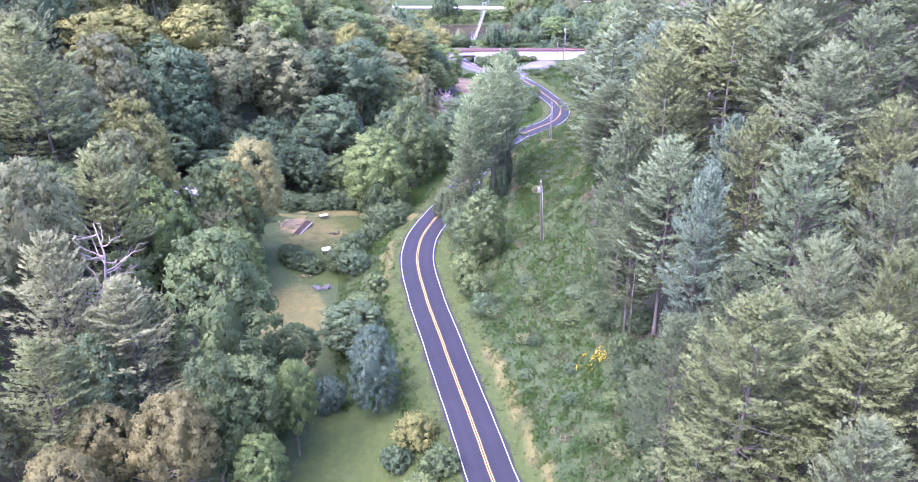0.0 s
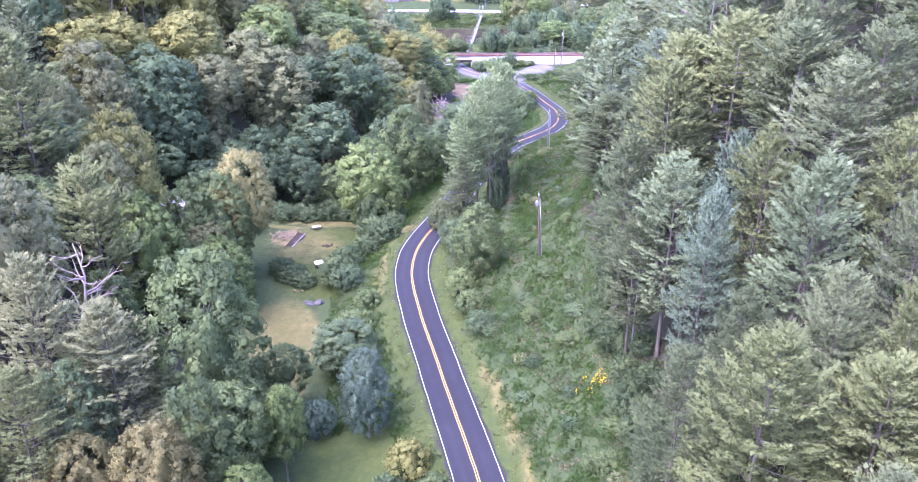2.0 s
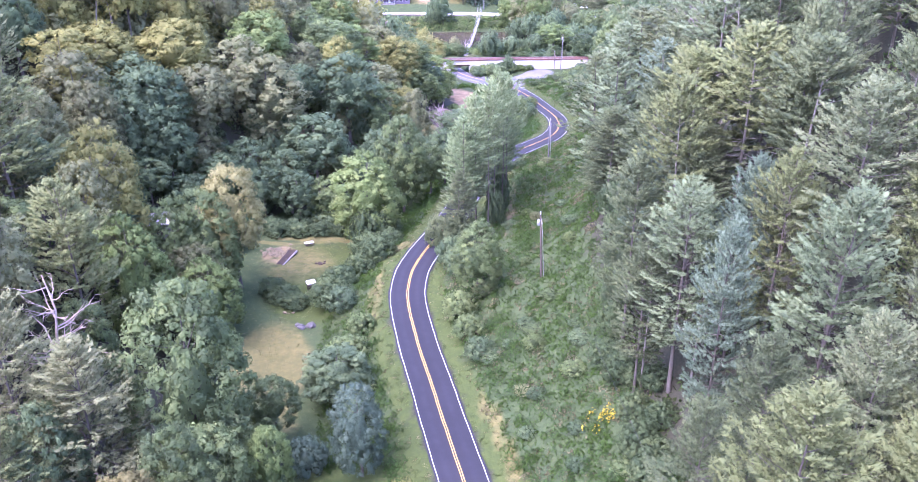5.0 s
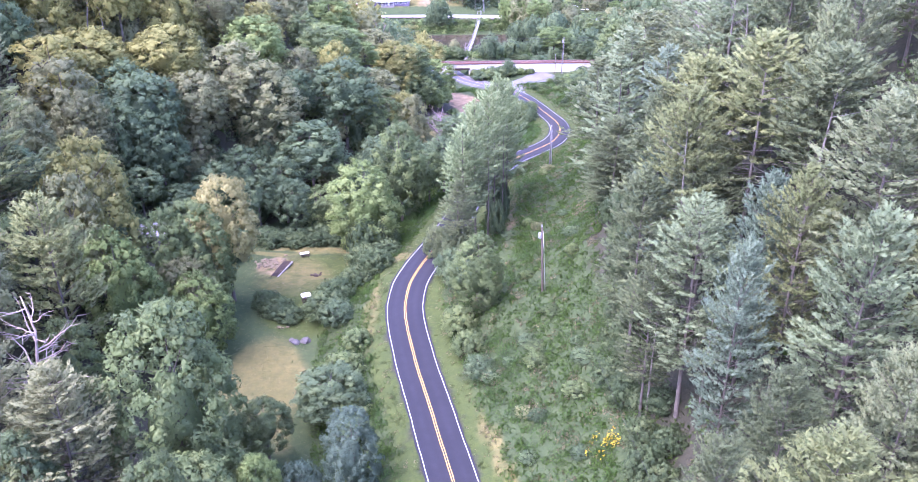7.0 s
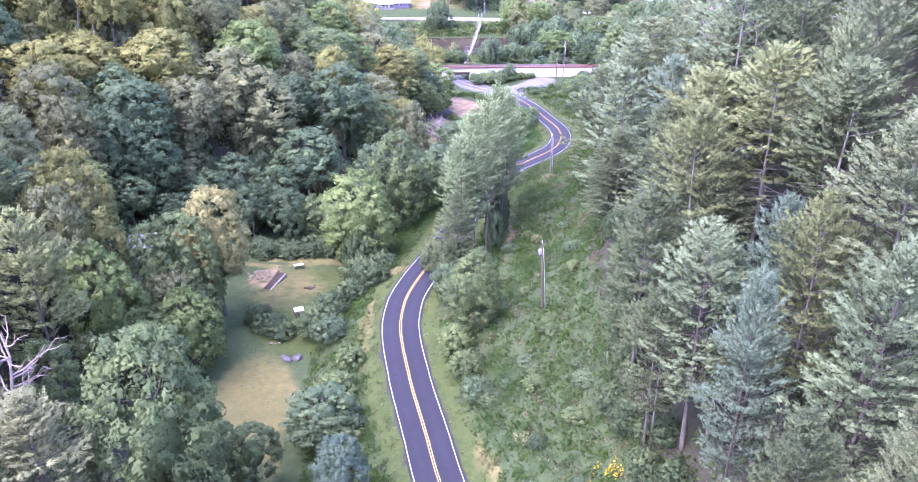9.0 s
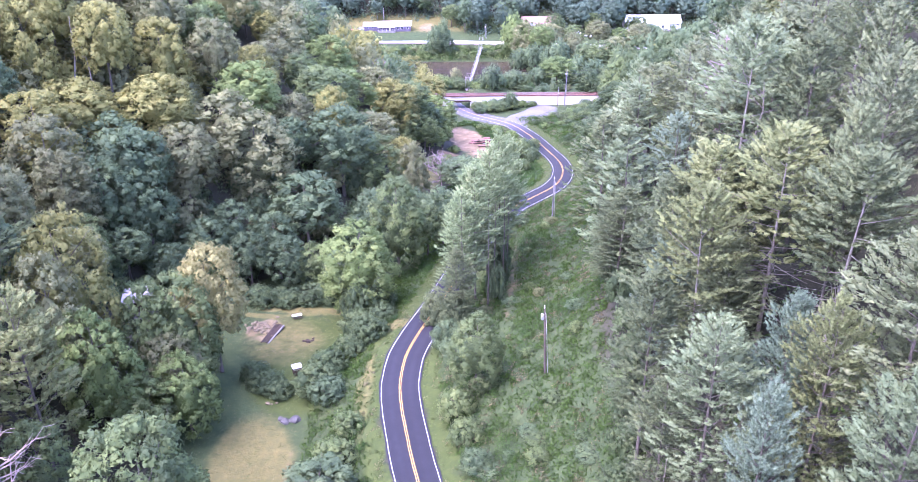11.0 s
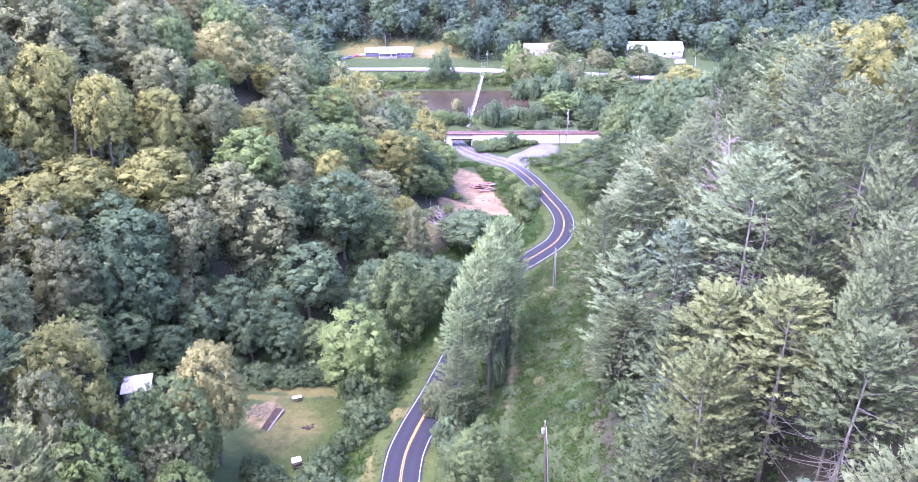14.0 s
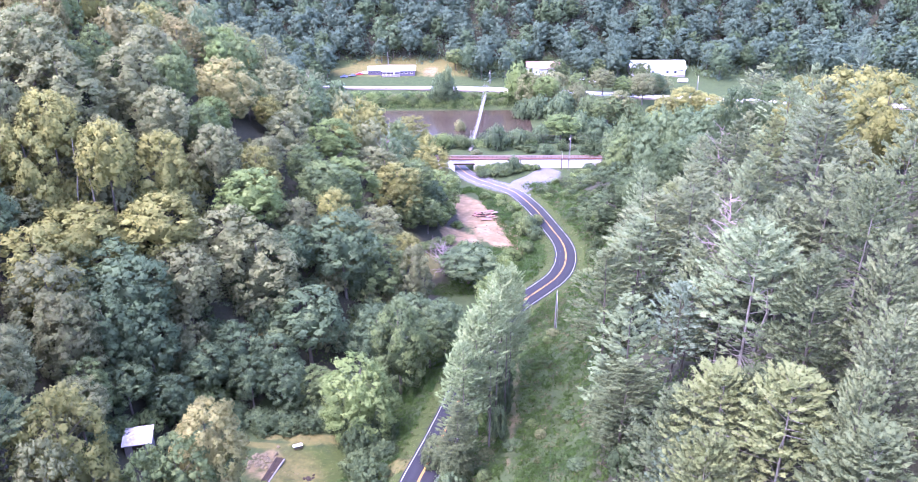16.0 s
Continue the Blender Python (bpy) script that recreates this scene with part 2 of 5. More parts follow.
def box(bm, lo, hi, bevel=0.0):
    lo, hi = Vector(lo), Vector(hi)
    r = bmesh.ops.create_cube(bm, size=1.0, matrix=Matrix.Translation((lo + hi) / 2) @ Matrix.Diagonal((*(hi - lo), 1)))
    if bevel:
        edges = list({e for v in r["verts"] for e in v.link_edges})
        bmesh.ops.bevel(bm, geom=edges, offset=bevel, segments=1, affect="EDGES")
    return bm


def boxed(lo, hi, bevel=0.0):
    return box(bmesh.new(), lo, hi, bevel)


def tube_arrays(path, radii, sides=6):
    """A round stick along a path: verts and faces."""
    path = np.asarray(path, float)
    t = np.gradient(path, axis=0)
    t /= np.linalg.norm(t, axis=1)[:, None] + 1e-9
    ref = np.where(np.abs(t[:, 2:3]) > 0.9, np.array([[1.0, 0, 0]]), np.array([[0, 0, 1.0]]))
    a = np.cross(t, ref)
    a /= np.linalg.norm(a, axis=1)[:, None] + 1e-9
    b = np.cross(t, a)
    ang = np.arange(sides) * 2 * np.pi / sides
    ring = path[:, None] + np.asarray(radii)[:, None, None] * (np.cos(ang)[None, :, None] * a[:, None] + np.sin(ang)[None, :, None] * b[:, None])
    v = ring.reshape(-1, 3)
    f = [(i * sides + j, i * sides + (j + 1) % sides, (i + 1) * sides + (j + 1) % sides, (i + 1) * sides + j) for i in range(len(path) - 1) for j in range(sides)]
    f.append(tuple(range((len(path) - 1) * sides, len(path) * sides)))
    return v, f


def tube_mesh(name, sticks, mat, sides=6):
    vs, fs, n = [], [], 0
    for path, radii in sticks:
        v, f = tube_arrays(path, radii, sides)
        vs.append(v)
        fs += [tuple(i + n for i in face) for face in f]
        n += len(v)
    return mesh_of(name, np.vstack(vs), fs, mat, smooth=True)


# ---------------------------------------------------------------- ground
def ground_material():
    m, nt, b = material("valley_ground", 0.95, 0, 0.1)
    big, mid, fine = noise_tex(nt, 0.05, 4), noise_tex(nt, 0.45, 4), noise_tex(nt, 3.5, 5)
    mask = {}
    for name in ("grass", "lawn", "dry", "clay", "gravel"):
        a = nt.nodes.new("ShaderNodeAttribute")
        a.attribute_name = name
        mask[name] = a.outputs["Fac"]
    wide_noise = noise_tex(nt, 0.22, 4)
    litter = ramp(nt, fine, [(0.2, (0.014, 0.017, 0.010)), (0.5, (0.030, 0.031, 0.019)), (0.85, (0.052, 0.046, 0.028))])
    grass = ramp(nt, math_node(nt, "ADD", math_node(nt, "MULTIPLY", mid, 0.5), math_node(nt, "MULTIPLY", fine, 0.5)), [(0.25, (0.020, 0.032, 0.012)), (0.5, (0.034, 0.050, 0.018)), (0.8, (0.058, 0.072, 0.028))])
    lawn = ramp(nt, math_node(nt, "ADD", math_node(nt, "MULTIPLY", mid, 0.6), math_node(nt, "MULTIPLY", fine, 0.4)), [(0.25, (0.028, 0.042, 0.010)), (0.75, (0.050, 0.064, 0.016))])
    dry = ramp(nt, math_node(nt, "ADD", math_node(nt, "MULTIPLY", mid, 0.7), math_node(nt, "MULTIPLY", fine, 0.3)), [(0.25, (0.066, 0.065, 0.020)), (0.75, (0.120, 0.105, 0.036))])
    clay = ramp(nt, math_node(nt, "ADD", math_node(nt, "MULTIPLY", wide_noise, 0.45), math_node(nt, "ADD", math_node(nt, "MULTIPLY", mid, 0.3), math_node(nt, "MULTIPLY", fine, 0.25))), [(0.34, (0.080, 0.066, 0.036)), (0.45, (0.125, 0.090, 0.048)), (0.55, (0.165, 0.116, 0.066)), (0.66, (0.225, 0.172, 0.112))])
    gravel = ramp(nt, fine, [(0.25, (0.066, 0.064, 0.068)), (0.75, (0.126, 0.122, 0.126))])
    wide = noise_tex(nt, 0.16, 3)
    wob = math_node(nt, "ADD", math_node(nt, "MULTIPLY", math_node(nt, "SUBTRACT", mid, 0.5), 1.3), math_node(nt, "MULTIPLY", math_node(nt, "SUBTRACT", wide, 0.5), 1.8))
    # tufts and bare specks, so that no meadow is one even green
    tuft = ramp(nt, noise_tex(nt, 1.1, 5, 0.7), [(0.38, (0.45, 0.45, 0.45)), (0.62, (0, 0, 0))])
    grass, lawn, dry = (mixc(nt, tuft, col, dim) for col, dim in ((grass, (0.020, 0.032, 0.013)), (lawn, (0.022, 0.034, 0.012)), (dry, (0.040, 0.048, 0.020))))
    speck = ramp(nt, noise_tex(nt, 0.8, 5, 0.72), [(0.56, (0, 0, 0)), (0.70, (0.35, 0.35, 0.35))])
    grass, lawn = (mixc(nt, speck, col, (0.070, 0.070, 0.026)) for col in (grass, lawn))
    c = litter
    for name, col in (("grass", grass), ("lawn", lawn), ("dry", dry), ("clay", clay), ("gravel", gravel)):
        f = math_node(nt, "ADD", mask[name], math_node(nt, "MULTIPLY", wob, mask[name]))
        s = nt.nodes.new("ShaderNodeMapRange")
        s.inputs[1].default_value, s.inputs[2].default_value = 0.25, 0.65
        nt.links.new(f, s.inputs[0])
        c = mixc(nt, s.outputs[0], c, col)
    nt.links.new(c, b.inputs["Base Color"])
    bumped(nt, b, fine, 0.6, 0.15)
    return m


def lines(lo, hi, fine_lo, fine_hi, fine, coarse, far):
    a = np.arange(fine_lo, fine_hi + 0.1, fine)
    out = [a]
    for end, edge, s in ((lo, fine_lo, -1), (hi, fine_hi, 1)):
        v, stepv, more = edge, fine, []
        while s * (end - v) > 0:
            stepv = min(stepv * 1.25, coarse)
            v += s * stepv
            more.append(v)
        out.append(np.array(more + [s * far]))
    return np.unique(np.concatenate(out))


gx, gy = lines(-420, 460, -62, 66, 1.6, 14, 3500), lines(-220, 1150, 56, 380, 1.6, 14, 3800)
GX, GY = np.meshgrid(gx, gy)
flat_x, flat_y = GX.ravel(), GY.ravel()
gz = ground(np.clip(flat_x, -450, 480), np.clip(flat_y, -240, 1190))
nx = len(gx)
idx = np.arange(len(flat_x)).reshape(GX.shape)
quads = np.stack([idx[:-1, :-1], idx[:-1, 1:], idx[1:, 1:], idx[1:, :-1]], -1).reshape(-1, 4)
ground_me = mesh_of("ground", np.stack([flat_x, flat_y, gz], 1), quads, ground_material(), smooth=True)
gd, _ = road_side(flat_x, flat_y)


def blob(cx, cy, rx, ry, turn=0.0, soft=0.35):
    c, s = math.cos(radians(turn)), math.sin(radians(turn))
    u, v = ((flat_x - cx) * c + (flat_y - cy) * s) / rx, (-(flat_x - cx) * s + (flat_y - cy) * c) / ry
    return step01(np.hypot(u, v), 1 + soft, 1 - soft)


foot_line = np.interp(flat_y, *FOOT)
meadow = step01(flat_x, foot_line - 2, foot_line + 4) * step01(gd, -3.5, -4.5) * step01(flat_y, 30, 50) * step01(flat_y, 360, 350)
clear_r = np.interp(flat_y, [60, 95, 120, 160, 200, 240, 290, 340], [20, 22, 29, 33, 30, 19, 17, 20])
bank = step01(gd, 3.4, 4.2) * step01(gd, clear_r + 3, clear_r - 3) * step01(flat_y, 372, 350)
farside = step01(flat_y, 350, 366) * step01(flat_y, 572, 556)
masks = {
    "grass": np.clip(meadow + bank + 0.9 * farside, 0, 1),
    "lawn": np.clip(step01(np.abs(gd), 3.2, 3.9) * step01(np.abs(gd), 8.0, 5.5) * step01(flat_y, 360, 345) + blob(-13, 86, 8, 13) + blob(-25, 150, 9, 13) + 0.9 * blob(-22, 160, 14, 12), 0, 1),
    "dry": np.clip(1.1 * blob(-29.5, 125, 6.0, 11, 8, 0.5) + 0.7 * blob(-25, 114, 1.6, 12, 14, 0.6) + 0.62 * blob(-31, 161, 8, 9, 0, 0.6) + 1.0 * blob(-11, 266, 8, 11, 20, 0.6) + 0.75 * step01(gd, 5.3, 6.0) * step01(gd, 8.2, 7.0) * step01(flat_y, 118, 100) + 1.3 * blob(-30, 547, 44, 15, 0, 0.2) + 0.55 * blob(-12.6, 137, 1.6, 14, 0) + 0.95 * blob(-11, 158, 6, 2.6, 20) + 1.1 * blob(-33, 172.0, 22, 0.7, 4) + 1.1 * blob(-33, 174.2, 22, 0.6, 4), 0, 1),
    "clay": np.clip(blob(11.5, 312, 7.0, 31, 17) + 0.9 * blob(20, 288, 5, 12, 14) + 0.8 * blob(-13, 547, 5, 7) + 0.9 * blob(4, 290, 6, 10, 20) + 0.45 * blob(-35.6, 164.5, 3.4, 6, -10) + 0.42 * blob(14.5, 175.5, 1.3, 28, -7) + 0.3 * np.clip(blob(-28.5, 124, 6.0, 13.5, 6, 0.14) - blob(-29, 124.5, 4.9, 12.0, 6, 0.14), 0, 1) + 0.5 * blob(-43, 216, 10, 3, 15), 0, 1),
    "gravel": np.clip(blob(36, 354, 6.0, 16, -38) + 0.8 * step01(np.abs(gd), 6.0, 4.0) * step01(flat_y, 334, 348) * step01(flat_y, 372, 362), 0, 1),
}
for name, v in masks.items():
    ground_me.attributes.new(name, "FLOAT", "POINT").data.foreach_set("value", v)
tagged(new("ground", ground_me), "grassy valley floor with wooded hillsides", "ground", kind="structure")


# ---------------------------------------------------------------- road
def strip(off_a, off_b, lift, line=road_line, zs=None, crown=0.0, wob=0.0):
    t = np.gradient(line, axis=0)[:, :2]
    t /= np.linalg.norm(t, axis=1)[:, None]
    n = np.stack([t[:, 1], -t[:, 0]], 1)
    z = np.interp(line[:, 1], *ROAD_Z) if zs is None else zs
    if zs is None:
        z = np.convolve(np.r_[[z[0]] * 4, z, [z[-1]] * 4], np.ones(9) / 9, "valid")
    offs = np.linspace(off_a, off_b, 2 if abs(off_b - off_a) < 1 else 15)
    w = wob * np.sin(np.arange(len(line)) * 1.7) * np.sin(np.arange(len(line)) * 0.61)
    v = [np.c_[line[:, :2] + n * (o + (w if k in (0, len(offs) - 1) else 0 * w))[:, None], z + lift + crown * (1 - (o / 3.3) ** 2)] for k, o in enumerate(offs)]
    k = len(line)
    f = [(a * k + i, a * k + i + 1, (a + 1) * k + i + 1, (a + 1) * k + i) for a in range(len(offs) - 1) for i in range(k - 1)]
    return np.vstack(v), [q[::-1] for q in f]


def asphalt_material():
    m, nt, b = material("asphalt", 0.85, 0, 0.2)
    fine, mid, big = noise_tex(nt, 9, 4), noise_tex(nt, 0.6, 4), noise_tex(nt, 0.07, 3)
    c = ramp(nt, math_node(nt, "ADD", math_node(nt, "MULTIPLY", mid, 0.6), math_node(nt, "MULTIPLY", fine, 0.4)), [(0.25, (0.0112, 0.0114, 0.0138)), (0.75, (0.0185, 0.0188, 0.0222))])
    c = mixc(nt, ramp(nt, big, [(0.45, (0, 0, 0)), (0.7, (0.26, 0.26, 0.26))]), c, (0.024, 0.024, 0.028))
    lane = nt.nodes.new("ShaderNodeAttribute")
    lane.attribute_name = "across"
    track = math_node(nt, "COSINE", math_node(nt, "MULTIPLY", math_node(nt, "SUBTRACT", math_node(nt, "ABSOLUTE", lane.outputs["Fac"]), 0.85), 4.0))
    worn = math_node(nt, "MULTIPLY", math_node(nt, "ADD", track, 1.0), math_node(nt, "MULTIPLY", noise_tex(nt, 0.25, 3), 0.55))
    c = mixc(nt, worn, c, (0.0120, 0.0120, 0.0146))
    # glare on the far stretch, put into the colour as paler asphalt
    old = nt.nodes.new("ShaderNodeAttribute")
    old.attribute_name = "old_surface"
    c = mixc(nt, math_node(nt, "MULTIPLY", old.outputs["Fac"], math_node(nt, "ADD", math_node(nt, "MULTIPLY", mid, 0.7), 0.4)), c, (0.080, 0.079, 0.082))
    nt.links.new(c, b.inputs["Base Color"])
    bumped(nt, b, fine, 0.2, 0.01)
    return m


ASPHALT = asphalt_material()
WHITE_LINE = speckled("white_line_paint", (0.25, 0.25, 0.25), (0.39, 0.39, 0.39), 0.8, fine=8, bump=0.05)
YELLOW_LINE = speckled("yellow_line_paint", (0.30, 0.16, 0.03), (0.42, 0.25, 0.06), 0.8, fine=8, bump=0.05)
v, f = strip(-3.45, 3.45, 0.0, crown=0.06, wob=0.12)
road_me = mesh_of("road", v, f, ASPHALT, True)
road_me.attributes.new("across", "FLOAT", "POINT").data.foreach_set("value", np.repeat(np.linspace(-3.45, 3.45, 15), len(road_line)))
# painted glare, growing past the fork
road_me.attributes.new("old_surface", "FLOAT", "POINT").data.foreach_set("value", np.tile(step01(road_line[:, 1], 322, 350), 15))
road = tagged(new("road", road_me), "winding two-lane asphalt road through the valley", "road", kind="structure")
for a, b, mat, lab in ((-3.14, -3.03, WHITE_LINE, "white edge line"), (3.03, 3.14, WHITE_LINE, "white edge line"), (-0.2, -0.08, YELLOW_LINE, "yellow centre line"), (0.08, 0.2, YELLOW_LINE, "yellow centre line")):
    v, f = strip(a, b, 0.012, crown=0.06, wob=0.03)
    part("road_line", mesh_of("road_line", v, f, mat), mat, road, lab)


# ---------------------------------------------------------------- trees
def unit(v):
    return v / (np.linalg.norm(v, axis=-1, keepdims=True) + 1e-9)


def leaf_cards(rng, c, face, size, quads, slim=0.6, along=None):
    """Small leaf sprays at c, looking along face; along: the way they point."""
    n = len(c)
    t = rng.normal(size=(n, 3)) if along is None else along + 0.35 * rng.normal(size=(n, 3))
    t = unit(t - (t * face).sum(1, keepdims=True) * face)
    s = np.cross(face, t)
    size = np.asarray(size)[:, None]
    w = size * slim
    bend = face * size * 0.16
    if quads:
        v = np.stack([c - t * size * 0.5 - bend, c + s * w * 0.5 + t * size * 0.05, c + t * size * 0.55 - bend, c - s * w * 0.5 + t * size * 0.05], 1)
        f = np.arange(4 * n).reshape(-1, 4)[:, ::-1]
    else:
        v = np.stack([c - t * size * 0.5 - s * w * 0.5, c - t * size * 0.35 + s * w * 0.55, c + t * size * 0.65 - bend], 1)
        f = np.arange(3 * n).reshape(-1, 3)[:, ::-1]
    return v.reshape(-1, 3), f


OCTA_V = np.array([(1, 0, 0), (-1, 0, 0), (0, 1, 0), (0, -1, 0), (0, 0, 1), (0, 0, -1)], float)
OCTA_F = np.array([(0, 2, 4), (2, 1, 4), (1, 3, 4), (3, 0, 4), (2, 0, 5), (1, 2, 5), (3, 1, 5), (0, 3, 5)])


def _ico():
    bm = bmesh.new()
    bmesh.ops.create_icosphere(bm, subdivisions=2, radius=1.0)
    v = np.array([q.co[:] for q in bm.verts])
    f = np.array([[q.index for q in g.verts] for g in bm.faces])
    bm.free()
    return v, f


ICO_V, ICO_F = _ico()


class Crown:
    def __init__(self):
        self.v, self.n, self.f, self.t, self.count = [], [], [], [], 0

    def add(self, v, n, f, tone):
        self.v.append(v)
        self.n.append(n)
        self.f.append(f + self.count)
        self.t.append(tone)
        self.count += len(v)

    def arrays(self):
        return np.vstack(self.v), np.vstack(self.n), self.f, np.concatenate(self.t)


def broadleaf(seed, leaves, H=20.0, R=6.0, base=0.22, puffs=90, peak=0.42, leaf=0.62):
    """Crown of a broad-leaved tree: an uneven, lobed dome set closely with small puffs of leaves."""
    rng = np.random.default_rng(seed)
    out = Crown()
    zb, hc = base * H, (1 - base) * H

    def girth(g):
        return np.where(g > peak, np.sqrt(np.clip(1 - ((g - peak) / (1.02 - peak)) ** 2, 0.0, 1)), 0.74 + 0.26 * np.sin(1.57 * g / peak))

    # puffs spread evenly over the dome, swelling into lobes
    fs = np.linspace(0.02, 1.0, 200)
    area = np.cumsum(girth(fs) * np.hypot(1.0, np.gradient(girth(fs), fs) * R / hc) + 0.05)
    f = np.interp((np.arange(puffs) + rng.uniform(0.2, 0.8, puffs)) / puffs, area / area[-1], fs)
    ang = np.arange(puffs) * 2.39996 + rng.normal(0, 0.2, puffs)
    la, lf = rng.uniform(0, 6.283, 16), rng.uniform(0.05, 0.95, 16)
    gap = np.hypot(2 * np.sin((ang[:, None] - la) / 2) * girth(f)[:, None], (f[:, None] - lf) * hc / R)
    swell = np.exp(-((gap.min(1) / 0.42) ** 2))
    pr = R * math.sqrt(3.6 / puffs) * rng.uniform(0.72, 1.3, puffs)
    inset = 0.80 + 0.2 * swell + rng.normal(0, 0.045, puffs)
    rr = np.clip(R * girth(f) * inset - 0.6 * pr, 0, None)
    pc = np.stack([rr * np.cos(ang), rr * np.sin(ang), zb + 0.5 * pr + (hc - pr) * f * (0.9 + 0.1 * swell)], 1)
    pout = unit(np.stack([np.cos(ang) * girth(f), np.sin(ang) * girth(f), 1.5 * (f - 0.3)], 1))
    tone = rng.uniform(-0.5, 0.5, puffs)
    share = np.maximum(4, (leaves * pr**2 / (pr**2).sum()).astype(int))
    k = np.repeat(np.arange(puffs), share)
    d = unit(rng.normal(size=(len(k), 3)) + 0.7 * pout[k])
    d[:, 2] = np.where(d[:, 2] < -0.5, -d[:, 2], d[:, 2])
    c = pc[k] + d * (pr[k] * rng.uniform(0.62, 1.2, len(k)))[:, None] * np.array([1, 1, 0.85])
    face = unit(d + 0.5 * rng.normal(size=d.shape) + np.array([0, 0, 0.2]))
    v, fc = leaf_cards(rng, c, face, leaf * rng.uniform(0.6, 1.3, len(k)), False, 0.75)
    nrm = unit(0.85 * d + 0.42 * pout[k] + 0.1 * face + np.array([0, 0, 0.08]))
    out.add(v, np.repeat(nrm, 3, 0), fc, np.repeat(tone[k], 3))
    # the close heart of each puff, and the crown's inside, its shade painted darker
    cv = pc[:, None] + OCTA_V[None] * (pr * (0.6 if puffs > 50 else 0.54))[:, None, None] * rng.uniform(0.8, 1.2, (puffs, 6, 1))
    cn = unit(OCTA_V[None] * 0.8 + 0.5 * pout[:, None])
    out.add(cv.reshape(-1, 3), cn.reshape(-1, 3), (OCTA_F[None] + 6 * np.arange(puffs)[:, None, None]).reshape(-1, 3), np.repeat(tone, 6))
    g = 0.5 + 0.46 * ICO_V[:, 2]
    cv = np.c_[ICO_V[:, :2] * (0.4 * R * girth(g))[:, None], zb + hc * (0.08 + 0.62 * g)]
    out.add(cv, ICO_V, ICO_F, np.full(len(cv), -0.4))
    return out.arrays()


def pine(seed, needles, H=28.0, R=6.0, base=0.3, whorls=20, size=0.85, ragged=0.25, tufts=1.9, fat=1.0, heart=0.68):
    """Crown of a white pine: storeys of long level boughs that carry flat plumes of needles."""
    rng = np.random.default_rng(seed)
    out = Crown()
    tips, dirs, lens, heights = [], [], [], []
    for w in range(whorls):
        f = (w + rng.uniform(-0.38, 0.38)) / (whorls - 1)
        f = min(max(f, 0.0), 1.0)
        z = H * (base + (0.985 - base) * f)
        reach = R * (np.interp(f, [0, 0.1, 0.3, 0.6, 0.8, 0.93, 1], [0.6, 0.88, 1.0, 0.84, 0.58, 0.3, 0.08]))
        boughs = 3 if f > 0.95 else int(rng.integers(5, 9))
        a0 = rng.uniform(0, 6.28)
        for b in range(boughs):
            a = a0 + b * 6.283 / boughs + rng.normal(0, 0.25)
            if rng.random() < ragged * (1 - f) * 0.8:
                continue
            L = reach * rng.uniform(0.62, 1.12)
            up = np.interp(f, [0, 0.5, 1], [0.02, 0.36, 1.1]) + rng.normal(0, 0.09)
            tips.append((0, 0, z + rng.normal(0, 0.3)))
            dirs.append(unit(np.array([math.cos(a), math.sin(a), up])))
            lens.append(L)
            heights.append(f)
    tips, dirs, lens, heights = np.array(tips), np.array(dirs), np.array(lens), np.array(heights)
    # side twigs along each bough; each ends in a flat upturned plume of needles
    per = np.maximum(3, (lens * tufts).astype(int))
    b = np.repeat(np.arange(len(lens)), per)
    n = len(b)
    order = np.concatenate([(np.arange(q) + rng.uniform(0.1, 0.9, q)) / q for q in per])
    s = 0.2 + 0.82 * order ** 0.75
    side = unit(np.cross(dirs[b], np.array([0, 0, 1.0])))
    twig = np.clip(np.sin(np.clip(s, 0, 1) * 2.75), 0.06, 1) * 0.36 * lens[b]
    swing = np.where(np.arange(n) % 2 == 0, 1.0, -1.0) * (0.2 + 0.8 * rng.random(n))
    tc = tips[b] + dirs[b] * (s * lens[b])[:, None] + side * (swing * twig)[:, None] + dirs[b] * (0.3 * np.abs(swing) * twig)[:, None]
    tc[:, 2] += 0.14 * lens[b] * s**2 + rng.uniform(-0.14, 0.2, n) - 0.1 * np.abs(swing * twig)
    grow = unit(dirs[b] * 0.9 + side * (swing * 0.6)[:, None] + np.array([0, 0, 0.32]))
    tr = rng.uniform(0.36, 0.66, n) * fat
    ax_b = unit(np.cross(np.array([0, 0, 1.0]), grow))
    ax_c = np.cross(grow, ax_b)
    basis = np.stack([grow, ax_b, ax_c], 1)
    axes = np.array([1.25, 0.85, 0.5])
    outw = unit(np.stack([tc[:, 0], tc[:, 1], 0.6 * (tc[:, 2] - H * (0.3 + 0.5 * base))], 1))
    tone = 0.55 * rng.uniform(-0.5, 0.5, len(lens))[b] + 0.6 * rng.uniform(-0.5, 0.5, n)
    lift = np.array([0, 0, 0.15])
    k = np.repeat(np.arange(n), needles)
    u = unit(rng.normal(size=(len(k), 3)) + np.array([0.35, 0, 0.3]))
    u[:, 2] = np.where(u[:, 2] < -0.35, -u[:, 2], u[:, 2])
    c = tc[k] + np.einsum("ni,nij->nj", u * axes * (tr[k] * rng.uniform(0.66, 1.08, len(k)))[:, None], basis[k])
    en = unit(np.einsum("ni,nij->nj", u / axes, basis[k]))
